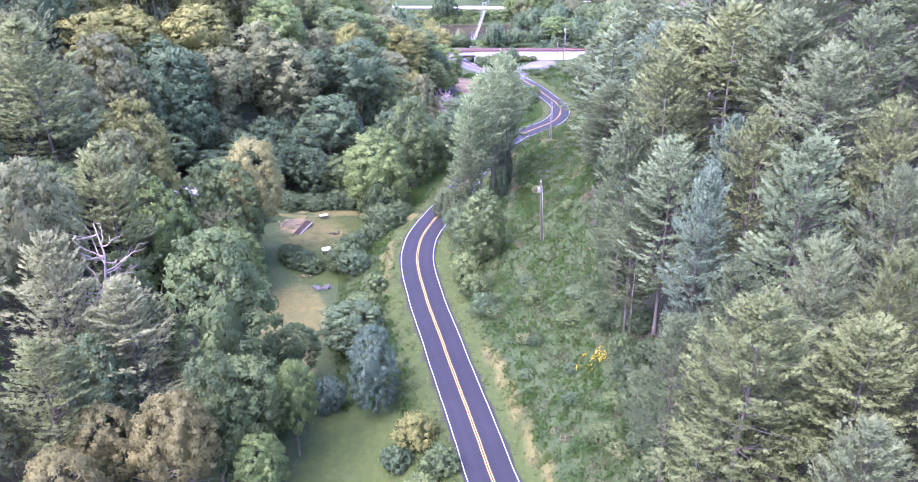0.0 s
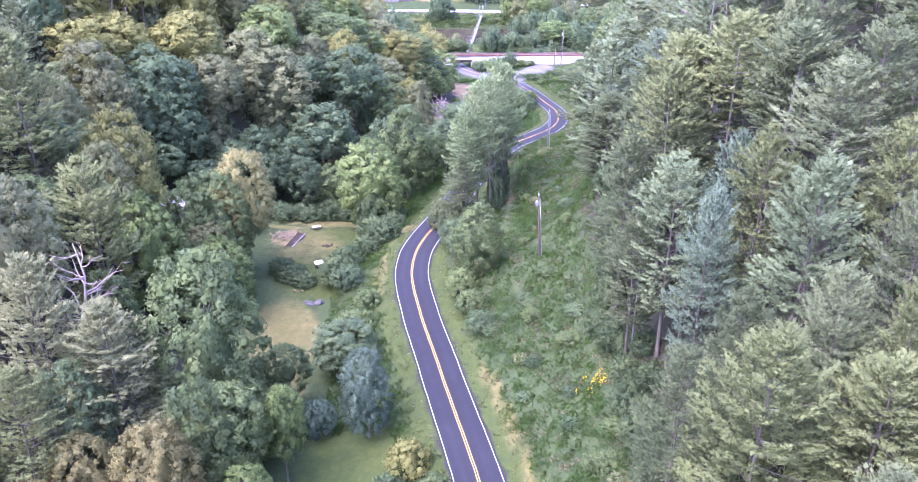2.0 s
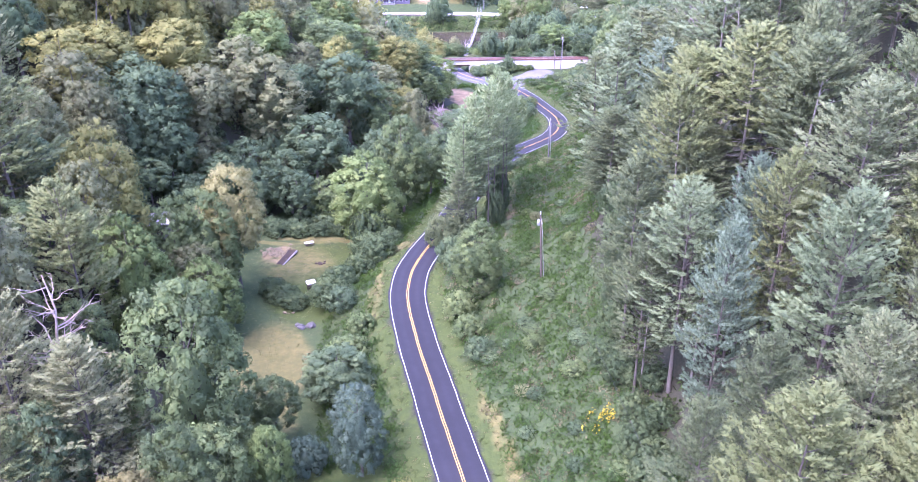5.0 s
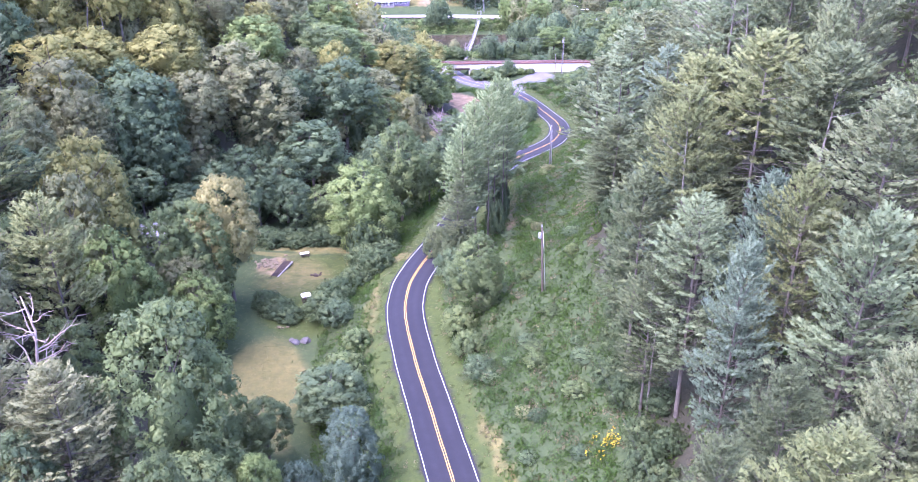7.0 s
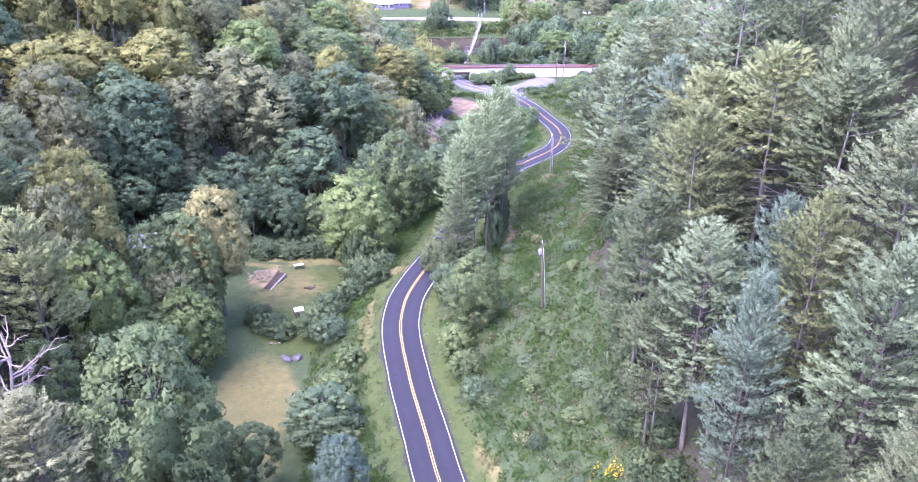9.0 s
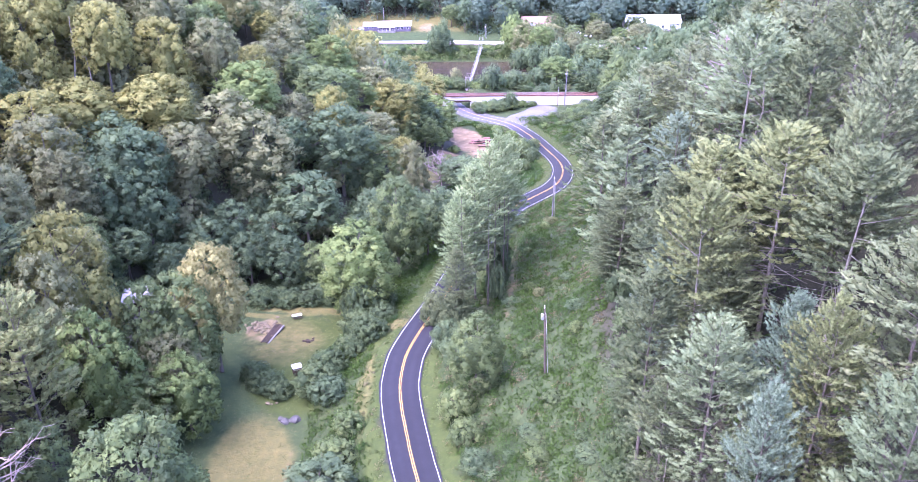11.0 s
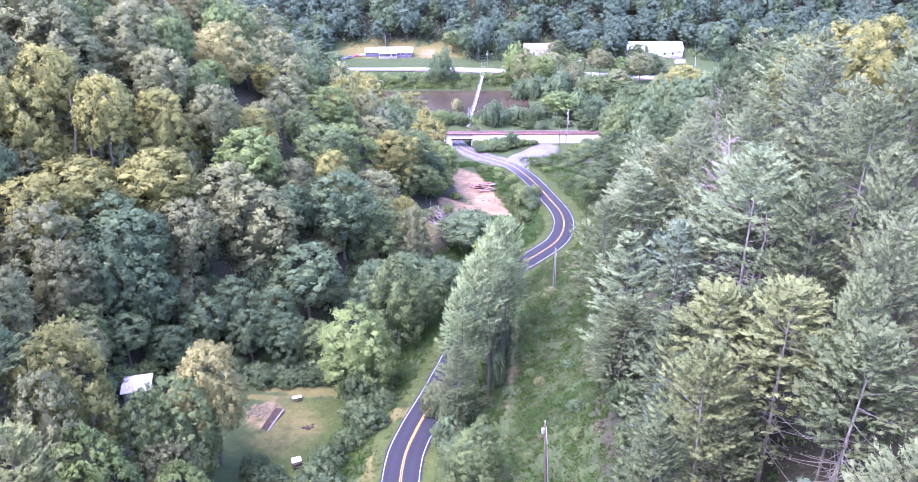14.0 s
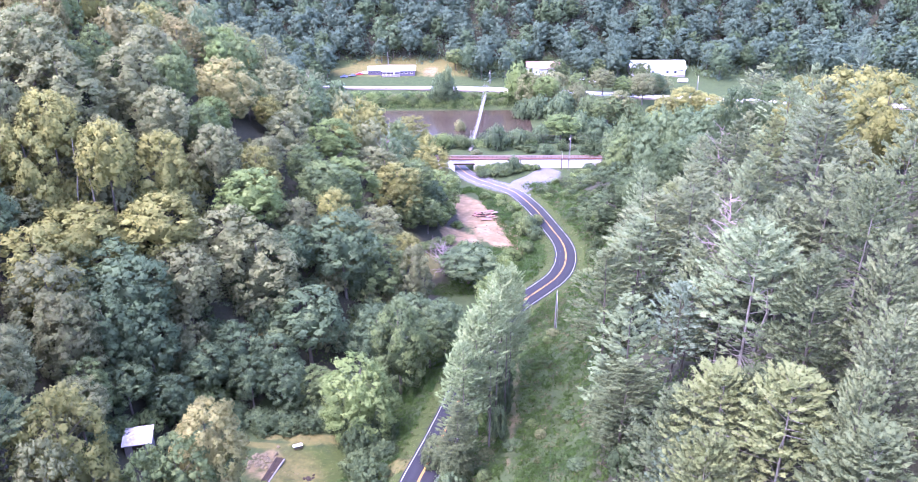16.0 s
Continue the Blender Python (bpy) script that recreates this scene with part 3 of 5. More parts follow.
    face = unit(en + 0.45 * rng.normal(size=en.shape))
    v, fc = leaf_cards(rng, c, face, size * rng.uniform(0.6, 1.3, len(k)), False, 0.32, np.einsum("ni,nij->nj", u * (1, 1, 0.5), basis[k]) + 0.5 * grow[k])
    nrm = unit(0.86 * en + 0.42 * outw[k] + 0.12 * face + lift)
    out.add(v, np.repeat(nrm, 3, 0), fc, np.repeat(tone[k], 3))
    # the close heart of each plume
    j = OCTA_V[None] * rng.uniform(0.75, 1.15, (n, 6, 1)) * axes * (tr * heart)[:, None, None]
    hv = tc[:, None] + np.einsum("nvi,nij->nvj", j, basis)
    hn = unit(np.einsum("vi,nij->nvj", OCTA_V / axes, basis) * 0.4 + 0.5 * outw[:, None] + lift)
    out.add(hv.reshape(-1, 3), hn.reshape(-1, 3), (OCTA_F[None] + 6 * np.arange(n)[:, None, None]).reshape(-1, 3), np.repeat(tone, 6))
    return out.arrays(), (tips, dirs, lens)


def crown_mesh(name, arrays, mat):
    v, n, fs, tone = arrays
    faces = [f for part_f in fs for f in part_f.tolist()]
    me = mesh_of(name, v, faces, mat, normals=n)
    me.attributes.new("plume_tone", "FLOAT", "POINT").data.foreach_set("value", tone)
    return me


def trunk_mesh(name, seed, H, r, mat, limbs=(), lean=0.02, sides=7):
    rng = np.random.default_rng(seed)
    zs = np.linspace(-1.2, H, 7)
    path = np.stack([lean * H * np.sin(zs / H * 2 + seed) * 0.6, lean * H * np.cos(zs / H * 1.7 + seed) * 0.6 - lean * H * 0.6 * math.cos(seed), zs], 1)
    sticks = [(path, np.interp(zs, [-1.2, 0.5, H], [r * 1.35, r, r * 0.12]))]
    for at, way, length in limbs:
        q = np.linspace(0, 1, 4)[:, None]
        p = np.asarray(at) + np.asarray(way) * length * q + np.array([0, 0, 0.1 * length]) * q**2
        p[:, :2] += np.array([np.interp(at[2], zs, path[:, 0]), np.interp(at[2], zs, path[:, 1])])
        sticks.append((p, np.interp(q[:, 0], [0, 1], [0.008 * length + 0.03, 0.012])))
    vs, fs, n = [], [], 0
    for i, (p, rad) in enumerate(sticks):
        v, f = tube_arrays(p, rad, sides if i == 0 else 3)
        vs.append(v)
        fs += [tuple(a + n for a in face) for face in f]
        n += len(v)
    return mesh_of(name, np.vstack(vs), fs, mat, smooth=True)


def leaf_limbs(seed, H, R, base=0.22, count=9):
    rng = np.random.default_rng(seed + 50)
    out = []
    for i in range(count):
        a = i * 2.4 + rng.normal(0, 0.3)
        z = H * rng.uniform(base * 0.8, 0.75)
        out.append(((0, 0, z), unit(np.array([math.cos(a), math.sin(a), rng.uniform(0.5, 1.1)])), R * rng.uniform(0.6, 1.0)))
    return out


PROTO = {}


def make_protos():
    for lod, leaves, leaf, puffs, tufts, fat, needles, needle in (("close", 12000, 0.33, 200, 3.5, 1.03, 19, 0.29), ("near", 9500, 0.35, 180, 2.9, 1.08, 12, 0.33), ("mid", 5600, 0.42, 150, 2.2, 1.16, 9, 0.41), ("low", 3000, 0.52, 90, 1.25, 1.55, 6, 0.58)):
        for s in range(4):
            kw = dict(peak=(0.32, 0.45, 0.26, 0.38)[s], base=(0.1, 0.32, 0.2, 0.38)[s], puffs=puffs)
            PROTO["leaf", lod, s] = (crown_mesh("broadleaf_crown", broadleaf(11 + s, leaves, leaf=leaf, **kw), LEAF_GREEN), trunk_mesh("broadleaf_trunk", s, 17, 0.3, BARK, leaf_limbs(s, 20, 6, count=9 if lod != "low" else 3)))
        for s in range(5):
            arr, (tips, dirs, lens) = pine(31 + s, needles, base=(0.14, 0.3, 0.36, 0.26, 0.5)[s], whorls=(21, 18, 16, 19, 14)[s] if lod != "low" else (14, 12, 11, 12, 9)[s], size=needle, tufts=tufts, fat=fat, heart={"close": 0.46, "near": 0.56}.get(lod, 0.66), ragged=(0.15, 0.2, 0.4, 0.2, 0.4)[s])
            limbs = [(t, d, le * 0.85) for i, (t, d, le) in enumerate(zip(tips, dirs, lens)) if i % {"close": 2, "near": 2, "mid": 4, "low": 9}[lod] == 0]
            rng = np.random.default_rng(s)
            for i in range(46 if s == 4 else 10 if lod != "low" else 3):
                a = rng.uniform(0, 6.28)
                limbs.append(((0, 0, rng.uniform(6, 15 if s == 4 else 12)), unit(np.array([math.cos(a), math.sin(a), rng.uniform(-0.2, 0.2)])), rng.uniform(1.5, 5.0 if s == 4 else 3.2)))
            PROTO["pine", lod, s] = (crown_mesh("pine_crown", arr, PINE_GREEN), trunk_mesh("pine_trunk", s, 27, 0.24, BARK_PALE if s == 4 else BARK, limbs, 0.012))


def detail(x, y):
    """How finely a tree is built, by its place along the valley."""
    r = math.hypot(x, y - 25)
    return "close" if r < 58 else "near" if r < 82 else "mid" if r < (165 if x < 20 else 128) else "low"


make_protos()
SIZE = {"leaf": (20.0, 6.0), "pine": (28.0, 6.0)}
TONES = {
    "P": (PINE_GREEN, "pine", "tall white pine with soft green needle plumes", "pine tree"),
    "Q": (PINE_SILVER, "pine", "white pine with pale silvery green needle plumes", "pine tree"),
    "B": (PINE_BLUE, "pine", "white pine with bluish green needle plumes", "pine tree"),
    "S": (PINE_PALE, "pine", "white pine with bright pale green needle plumes", "pine tree"),
    "V": (PINE_FRESH, "pine", "white pine with fresh pale green needle plumes", "pine tree"),
    "W": (PINE_ASH, "pine", "white pine with pale ashen green needle plumes", "pine tree"),
    "Y": (PINE_GOLD, "pine", "white pine with yellowish green needles", "pine tree"),
    "G": (LEAF_GREEN, "leaf", "broad-leaved tree with full green crown", "tree"),
    "D": (LEAF_DARK, "leaf", "broad-leaved tree with dense dark green crown", "tree"),
    "F": (LEAF_DEEP, "leaf", "broad-leaved tree with deep green crown", "tree"),
    "L": (LEAF_LIGHT, "leaf", "broad-leaved tree with light green crown", "tree"),
    "A": (LEAF_GOLD, "leaf", "broad-leaved tree turning yellow on the crown", "tree"),
    "T": (LEAF_TAN, "leaf", "broad-leaved tree with tan, fading leaves", "tree"),
    "R": (LEAF_RUSSET, "leaf", "broad-leaved tree with dull russet brown leaves", "tree"),
    "U": (LEAF_BLUE, "leaf", "slim tree with bluish grey-green leaves", "tree"),
    "E": (LEAF_GREY, "leaf", "broad-leaved tree with dull greyish green leaves", "tree"),
}
placed = []


def plant(tone, x, y, H, R, lod, shape, turn, tilt=0.0):
    mat, kind, label, cat = TONES[tone]
    crown_me, trunk_me = PROTO[kind, lod, shape]
    h0, r0 = SIZE[kind]
    z = float(ground(x, y)[0]) - 0.1
    e = thing("pine_tree" if kind == "pine" else "broadleaf_tree", (x, y, z), label, cat, "trees on the hillsides", turn=turn)
    e.matrix_basis = pose(x, y, z, tilt, 0, turn) @ Matrix.Diagonal((R / r0, R / r0, H / h0, 1))
    part("trunk", trunk_me, None, e)
    c = part("crown", crown_me, None, e)
    c.material_slots[0].link = "OBJECT"
    c.material_slots[0].material = mat
    placed.append((x, y, R))
    return e


KEY_TREES = '''
G -47.5 139.5 25 5.8; E -44 136 17 5; D -46 190 18 6.5; D -42 184 14 5; P 42 158 24 6; Q 47 167 25 6.5; B 38.5 152 22 5.5; A -95 198 24 7.5; D -66 176 22 7; D -60 179 20 6.5; E -70 168 23 6.5
V 12.2 182.5 31 5.2 3; V 9.2 174.5 30.5 5.4 1; V 6.4 167.5 29 5.4 3; V 3.6 160.6 26 5.2 1; V 13.6 189 28.5 4.8 3; V 5.5 175 25 4.6 3; P 2.4 154 17 4.2 0
Y 24.8 55.2 33 7.5 3; B 27.9 81.1 29 4.1; S 34.8 74.2 30 6.6; S 27.2 91.5 27.5 6.2; P 21.6 64.5 26 4.6 2; P 24.6 106.5 27 5.4; Y 30.4 107.8 31 5.6 4; Y 35 86.4 27 4.9; Q 41.3 84.8 29 7.7
Y 34.9 119 29 7.8 4; S 40.1 188.5 26 9.5 0; P 30.6 121.3 28 6.6 3; Y 34 54.6 25 5.8; Q 32.8 62.4 28 5
P 28.2 68.9 25 5.1; Y 44.7 78.7 24 4.1; Q 39.8 65.5 27 4.7; Q 30.3 45.9 26 5.4; P 41.9 101.4 28 7.3 4; P 46.2 88.8 28 6.6
F 58 296.8 18 7.5; B 32.8 90.9 26 4.4; Y 37.3 57.7 26 4.4; P 23.7 94.9 22 4.6; S 42.2 133.1 33 8.4 4
S 30.7 150.4 26 7.6 0; Y 38.9 111.4 30 7.6 4; P 33.5 183.5 25 8.3 0; Q 45.2 194.9 27 9.5; Q 51.5 193.1 26 7.5; P 47.4 126.1 30 6.6
Q 49 111.7 30 5.5; P 43.5 106.5 30 4.7; Q 92 270 26 9.5; Q 66.5 175.2 27 9; P 71.5 229.5 25 8.4; P 56.2 135.6 27 5.1 4
P 64.8 145.2 26 6.5; P 56 173 26 7.7; Q 55.4 146.1 27 7.3; Q 51.1 148.2 27 6.5; Q 53.8 122.5 29 5.3; A 108.5 433.9 20 9.5
G 80.5 439.6 17 9.5; F 76.1 373.5 17 9.5; A 131.3 441.1 18 9.5; A 92.4 238.4 22 8.1; A 91.5 215.4 23 9.5; A 79.9 180.1 23 7.1
F 61.7 278.1 18 9.5; F 52.7 284.4 14 9.5; L 53.1 410.2 14 9.5; B 100.4 233.3 24 5.1; G -32.3 94.1 32.3 8.4 0; W -49.9 88 31 6.8 3
W -41.9 87.5 28 7.5 3; Y -48.3 77 24.5 6.5; R -32.5 74 20.5 5; G -25 92.5 11 3.8; L -21.3 86.6 16.5 3.2 1; L -23.4 75.7 13 3.7; R -42 76.4 17 4.6
U -11.3 95 15.3 3.9 0; G -24 103 12 4; D -16.8 113.9 8.5 6; Y -67.9 130.8 36 9.5; A -57.5 137.3 32 8.2; Y -52.8 114 32 7; L -50.2 127.9 25 6.6 0; E -57.2 98.3 31 7.4
T -40 149.8 26 6.8 1; G -43.3 143.2 24 6.9 2; L -17.4 172.8 22 8.6 0; G -10.2 191.5 26 6.8 0; D -16 200 20 6.5; G -4 200 13 5; D -69.6 189.5 23 9.5; E -56.6 195 24 8.3
E -43.3 206.8 24 9.5; D -26.1 224 24 9.5; E -50.8 208.9 22 9.5; A -63.3 203.3 22 9.4; A -79.6 181.6 24 8.8; D -31.8 201.1 20 9.2
D -37 190 17 6; G 5.4 133.2 14 4.8 0; D -43.9 82.2 24 4.7; G -27.3 83.8 19 5.7; G -30.2 80.6 21.5 5; R -43.1 67.7 18 5.1
A -35.6 67.3 11 4.5; A -7.4 329.4 19 8.6; A -16.5 282.8 20 9.4; G -33.9 250.2 21 9.3; G -18.7 228.5 20 8.6; D -0.4 206.1 15 5.5
A -75.3 209.2 26 7 3; A -86.4 210.3 25 7 3; A -66.3 220 24 7.3; A -77.6 194.2 20 9.5; A -87.1 200.1 24 6.2
E -70.9 236.2 22 7.8; R -82.6 291.7 22 8.8; T -63.9 270.2 25 9.5; P -64.1 324.2 24 9.5; P -49.9 330.3 20 7.7; E -89 224.8 25 9.5
E -98 230.7 25 9.5; E -81.1 244.9 24 9.5; E -84.2 266.7 22 7.2; A -50.6 240.6 19 7.1; L -48.9 225.7 20 8.9; L -38.1 289 19 9.5
E -38.4 227.2 18 6; L -30.2 267.3 19 9.5; E -58 232.2 22 6.9; E -20.3 249.1 18 9.5; D -64.6 185.2 25 9.5; E -75.1 173.5 25 8.5
G -12.7 294.2 19 9.5; L -3.3 310.9 17 8.4; E -24.1 293.6 17 7.8; A -17.8 391 18 9.5; E -58.9 315.2 20 8.4; G -63.5 291 17 6; E -58 296 15 5.5; G -67 285 14 5; A -56.5 288 14 5
E -57.5 130 27 5.7; D 6.2 252.2 11 9.5; D -9.1 217.1 14 7.4; L 12.7 213.9 17 6.5
E 44 487 22 9; L 53 478 18 8; E 87 443 20 9; A 121 443 21 10; F 72 361 20 9; F 80 350 19 8; F 62 377 14 6; E 108 483 18 8; G 66 527 14 6.5; G 3 546 14 7
D -1.5 494 13 6; F 64 272 18 8; Q 34 112 21 6; P 38 119.5 26 6.5; B 31 119 24 5.5; G 100 362 17 8; L 110 352 18 8
E 60 500 15 8; G 74 502 14 7; E 88 500 16 8; L 100 498 13 7; D 118 500 14 7; G 90 530 13 6; D 104 535 15 7; G 113 526 12 5; P 33 108 20 5
A -82.5 200 12 6; E -90 197 13 6; A -77 203 11 5.5; D -62 170 12 5; G -28 186 12 5; D -22.5 184 11 4.6; D -34 184 13 5; D -51 183 14 5.5; E -56 188 16 5.5; D -55 173 12 5; G -66 163 14 5; E -64 155 15 5.5; L 37 496 17 7
L -40 131.5 17 5.5 0; G -44.5 127 14 5; P 49 156 23 6 3; Q 45 151 22 5.5 3; G 117 526 12 6
P 60 105 24 6.5 3; Q 55 86 24 6 3; P 66 117 24 6.5 1
G -7 284 13 5.5; L -4 292 9 4.5; L -1 302 9 4; G -13 279 13 5.5; D -6 300 14 5.5; P 28.5 143 18 5.5 0; P 28.5 149 17 5 0; P 51 160 23 6 3; Q 53 150 24 6 3
'''


for row in KEY_TREES.replace("\n", ";").split(";"):
    if row.strip():
        tone, x, y, H, R, *form = row.split()
        x, y, H, R = float(x), float(y), float(H), float(R)
        n = len(placed)
        plant(tone, x, y, H, R, detail(x, y), int(form[0]) if form else n % 4, (n * 77) % 360, 2.0 * math.sin(n))


def fits(x, y, r, slack=0.62):
    return all((x - a) ** 2 + (y - b) ** 2 > (slack * (r + c)) ** 2 for a, b, c in placed)


def forest_spots(seed, lo, hi, step, inside):
    rng = np.random.default_rng(seed)
    spots = []
    for y in np.arange(lo[1], hi[1], step):
        for x in np.arange(lo[0], hi[0], step):
            px, py = x + rng.uniform(-0.45, 0.45) * step, y + rng.uniform(-0.45, 0.45) * step
            if inside(px, py):
                spots.append((px, py, rng.random(), rng.random(), rng.random()))
    return spots


def right_woods(x, y):
    d = float(road_side(x, y)[0][0])
    return d > np.interp(y, [60, 95, 120, 160, 200, 240, 290, 320, 352], [20, 22, 29, 33, 30, 19, 20, 27, 38]) + 2 and y < 352 and x < 20 + 0.56 * y and x < np.interp(y, [150, 200, 300], [400, 98, 84])


def left_woods(x, y):
    yard = -63 < x < -43 and 139 < y < 171
    glade = x > -19 and 246 < y < 274
    return not yard and not glade and x < np.interp(y, *FOOT) - 1.5 - 8 * (275 < y < 345) and y < 385 and x > -16 - 0.56 * y


spots = [("right", *s) for s in forest_spots(5, (16, 42), (200, 355), 6.6, right_woods)] + [("left", *s) for s in forest_spots(6, (-240, 50), (10, 390), 6.4, left_woods)]
spots.sort(key=lambda s: math.hypot(s[1], s[2] - 30))
rest = []
for side, x, y, a, b, c in spots:
    R = (5.2 + 2.4 * a) if side == "right" else (4.8 + 2.8 * a)
    if not fits(x, y, R, 0.72 if side == "right" and y < 240 else 0.66):
        continue
    if side == "right":
        tone = "SSQQSPSY"[int(b * 8)] if y < 170 else "SSQYSQSY"[int(b * 8)] if y < 250 else "FGFDFFGF"[int(b * 8)]
        H = 20 + 9 * c
    else:
        tone = "REGAEGRE"[int(b * 8)] if x < -62 - 0.25 * (y - 230) and y > 205 else "EAGEALGD"[int(b * 8)] if y > 190 else "EDGPQELE"[int(b * 8)]
        H = 16 + 8 * c
    if len(placed) < 318:
        plant(tone, x, y, H, R, detail(x, y), 1 + int(b * 97) % 3, 360 * c, 3 * (a - 0.5))
    else:
        placed.append((x, y, R))
        rest.append((side, tone, x, y, H, R, c))


# farther woods, too many to count: one mesh each, with crowns and trunks
def woods(name, trees, label, leaves=330, base=0.22):
    protos = {}
    for s in range(4):
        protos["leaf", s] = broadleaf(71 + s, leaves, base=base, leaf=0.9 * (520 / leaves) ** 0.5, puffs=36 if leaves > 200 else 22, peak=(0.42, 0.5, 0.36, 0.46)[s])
        protos["pine", s] = pine(81 + s, 3, whorls=11, size=1.1, tufts=0.5, fat=2.2, base=0.22)[0]
    mats = [TONES[t][0] for t in TONES] + [BARK]
    V, N, F, M, count = [], [], [], [], 0
    for i, (tone, x, y, H, R, turn) in enumerate(trees):
        kind = TONES[tone][1]
        v, n, fs, _ = protos[kind, i % 4]
        h0, r0 = SIZE[kind]
        c, s = math.cos(turn * 6.283), math.sin(turn * 6.283)
        rot = np.array([[c, -s, 0], [s, c, 0], [0, 0, 1]])
        z = float(ground(x, y)[0])
        V.append((v * (R / r0, R / r0, H / h0)) @ rot.T + (x, y, z))
        N.append(n @ rot.T)
        tri = np.vstack(fs)
        F.append(tri + count)
        M.append(np.full(len(tri), list(TONES).index(tone)))
        count += len(v)
        tv, _ = tube_arrays([(x, y, z - 1), (x, y, z + 0.6 * H)], [0.3, 0.15], 3)
        V.append(tv)
        N.append(unit(tv - np.array([x, y, 0]) * 1.0 - np.array([0, 0, 1]) * tv[:, 2:3]))
        F.append(np.array([(0, 1, 4), (0, 4, 3), (1, 2, 5), (1, 5, 4), (2, 0, 3), (2, 3, 5)]) + count)
        M.append(np.full(6, len(mats) - 1))
        count += len(tv)
    V, N, F, M = np.vstack(V), np.vstack(N), np.vstack(F), np.concatenate(M)
    me = bpy.data.meshes.new(name)
    me.vertices.add(len(V))
    me.vertices.foreach_set("co", V.astype(np.float32).ravel())
    me.loops.add(F.size)
    me.loops.foreach_set("vertex_index", F.astype(np.int32).ravel())
    me.polygons.add(len(F))
    me.polygons.foreach_set("loop_start", np.arange(0, F.size, 3, dtype=np.int32))
    for m in mats:
        me.materials.append(m)
    me.polygons.foreach_set("material_index", M.astype(np.int32))
    me.update(calc_edges=True)
    me.polygons.foreach_set("use_smooth", np.ones(len(F), bool))
    me.normals_split_custom_set_from_vertices(N.tolist())
    return tagged(new(name, me), label, "woods", kind="stuff")


woods("right_hillside_woods", [r[1:] for r in rest if r[0] == "right"], "mixed pine and broad-leaved woods on the steep slope")
woods("left_hillside_woods", [r[1:] for r in rest if r[0] == "left"], "broad-leaved woods on the steep slope")


def far_side(x, y):
    open_yard = (-72 < x < 6 and y < 559) or (44 < x < 72 and y < 548) or (108 < x < 152 and y < 550)
    return abs(x - 15) < 0.6 * (y - 35) and (y > 552 or (x > 4 and y > 527 and y < 552) or (x < -75 and 500 < y)) and not open_yard


# mostly the blue leaf tone: distance haze painted into the foliage
far_trees = []
for x, y, a, b, c in forest_spots(9, (-330, 380), (360, 668), 11.4, far_side):
    far_trees.append(("UUDUUUFU"[int(b * 8)], x, y, 15 + 9 * c, 5.6 + 2.6 * a, a))
woods("far_hillside_woods", far_trees, "dense dark green woods on the hillside beyond the river", 130)
print("TREES", len(placed), len(rest), len(far_trees))


# ---------------------------------------------------------------- more materials
CONCRETE = speckled("pale_concrete", (0.35, 0.322, 0.301), (0.518, 0.49, 0.462), 0.25, fine=12)
RUST = speckled("rusty_steel", (0.071, 0.027, 0.020), (0.136, 0.058, 0.045), 0.5, fine=8)
BALLAST = speckled("ballast", (0.063, 0.050, 0.041), (0.101, 0.082, 0.068), 1.5, fine=8)
DARKSTONE = speckled("dark_stone", (0.030, 0.028, 0.027), (0.075, 0.072, 0.065), 0.6, fine=7)
PALE_ROAD = speckled("pale_road", (0.434, 0.427, 0.406), (0.56, 0.553, 0.532), 0.2, fine=20, bump=0.1)
SPUR = speckled("worn_asphalt", (0.063, 0.061, 0.064), (0.103, 0.100, 0.097), 0.15, fine=30, bump=0.1)
WHITE_METAL = speckled("white_metal_roof", (0.612, 0.612, 0.629), (0.765, 0.765, 0.773), 0.2, rough=0.45, fine=10, bump=0.03)
SHED_METAL = speckled("weathered_metal_roof", (0.315, 0.230, 0.204), (0.462, 0.428, 0.423), 0.35, rough=0.5, fine=5, bump=0.05)
RED_ROOF = speckled("faded_red_roof", (0.151, 0.074, 0.057), (0.218, 0.137, 0.108), 0.3, fine=8)
BRICK_DARK = speckled("dark_brick_wall", (0.054, 0.048, 0.078), (0.12, 0.102, 0.138), 0.6, fine=14)
WALL_WHITE = speckled("white_siding", (0.434, 0.427, 0.42), (0.574, 0.567, 0.553), 0.4, fine=12, bump=0.1)
POLE_WOOD = speckled("creosote_wood", (0.043, 0.032, 0.024), (0.089, 0.071, 0.057), 1.2, fine=8)
POLE_GREY = speckled("grey_pole_wood", (0.086, 0.083, 0.083), (0.139, 0.135, 0.135), 1.2, fine=8)
GALV = speckled("galvanised_steel", (0.272, 0.277, 0.287), (0.371, 0.376, 0.386), 2, rough=0.4, metal=0.5, bump=0.02)
PLANK = speckled("weathered_planks", (0.122, 0.112, 0.104), (0.198, 0.180, 0.171), 1.0, fine=8)
DARK_TIMBER = speckled("dark_timber", (0.011, 0.007, 0.005), (0.035, 0.023, 0.013), 1.0, fine=8)
BRICK_RED = speckled("broken_brick", (0.10, 0.045, 0.035), (0.24, 0.12, 0.095), 0.8, fine=6)
CLAY_LUMP = speckled("clay_rubble", (0.066, 0.052, 0.028), (0.125, 0.103, 0.059), 0.6, fine=6)
WIRE = speckled("black_wire", (0.02, 0.02, 0.02), (0.05, 0.05, 0.05), 2)


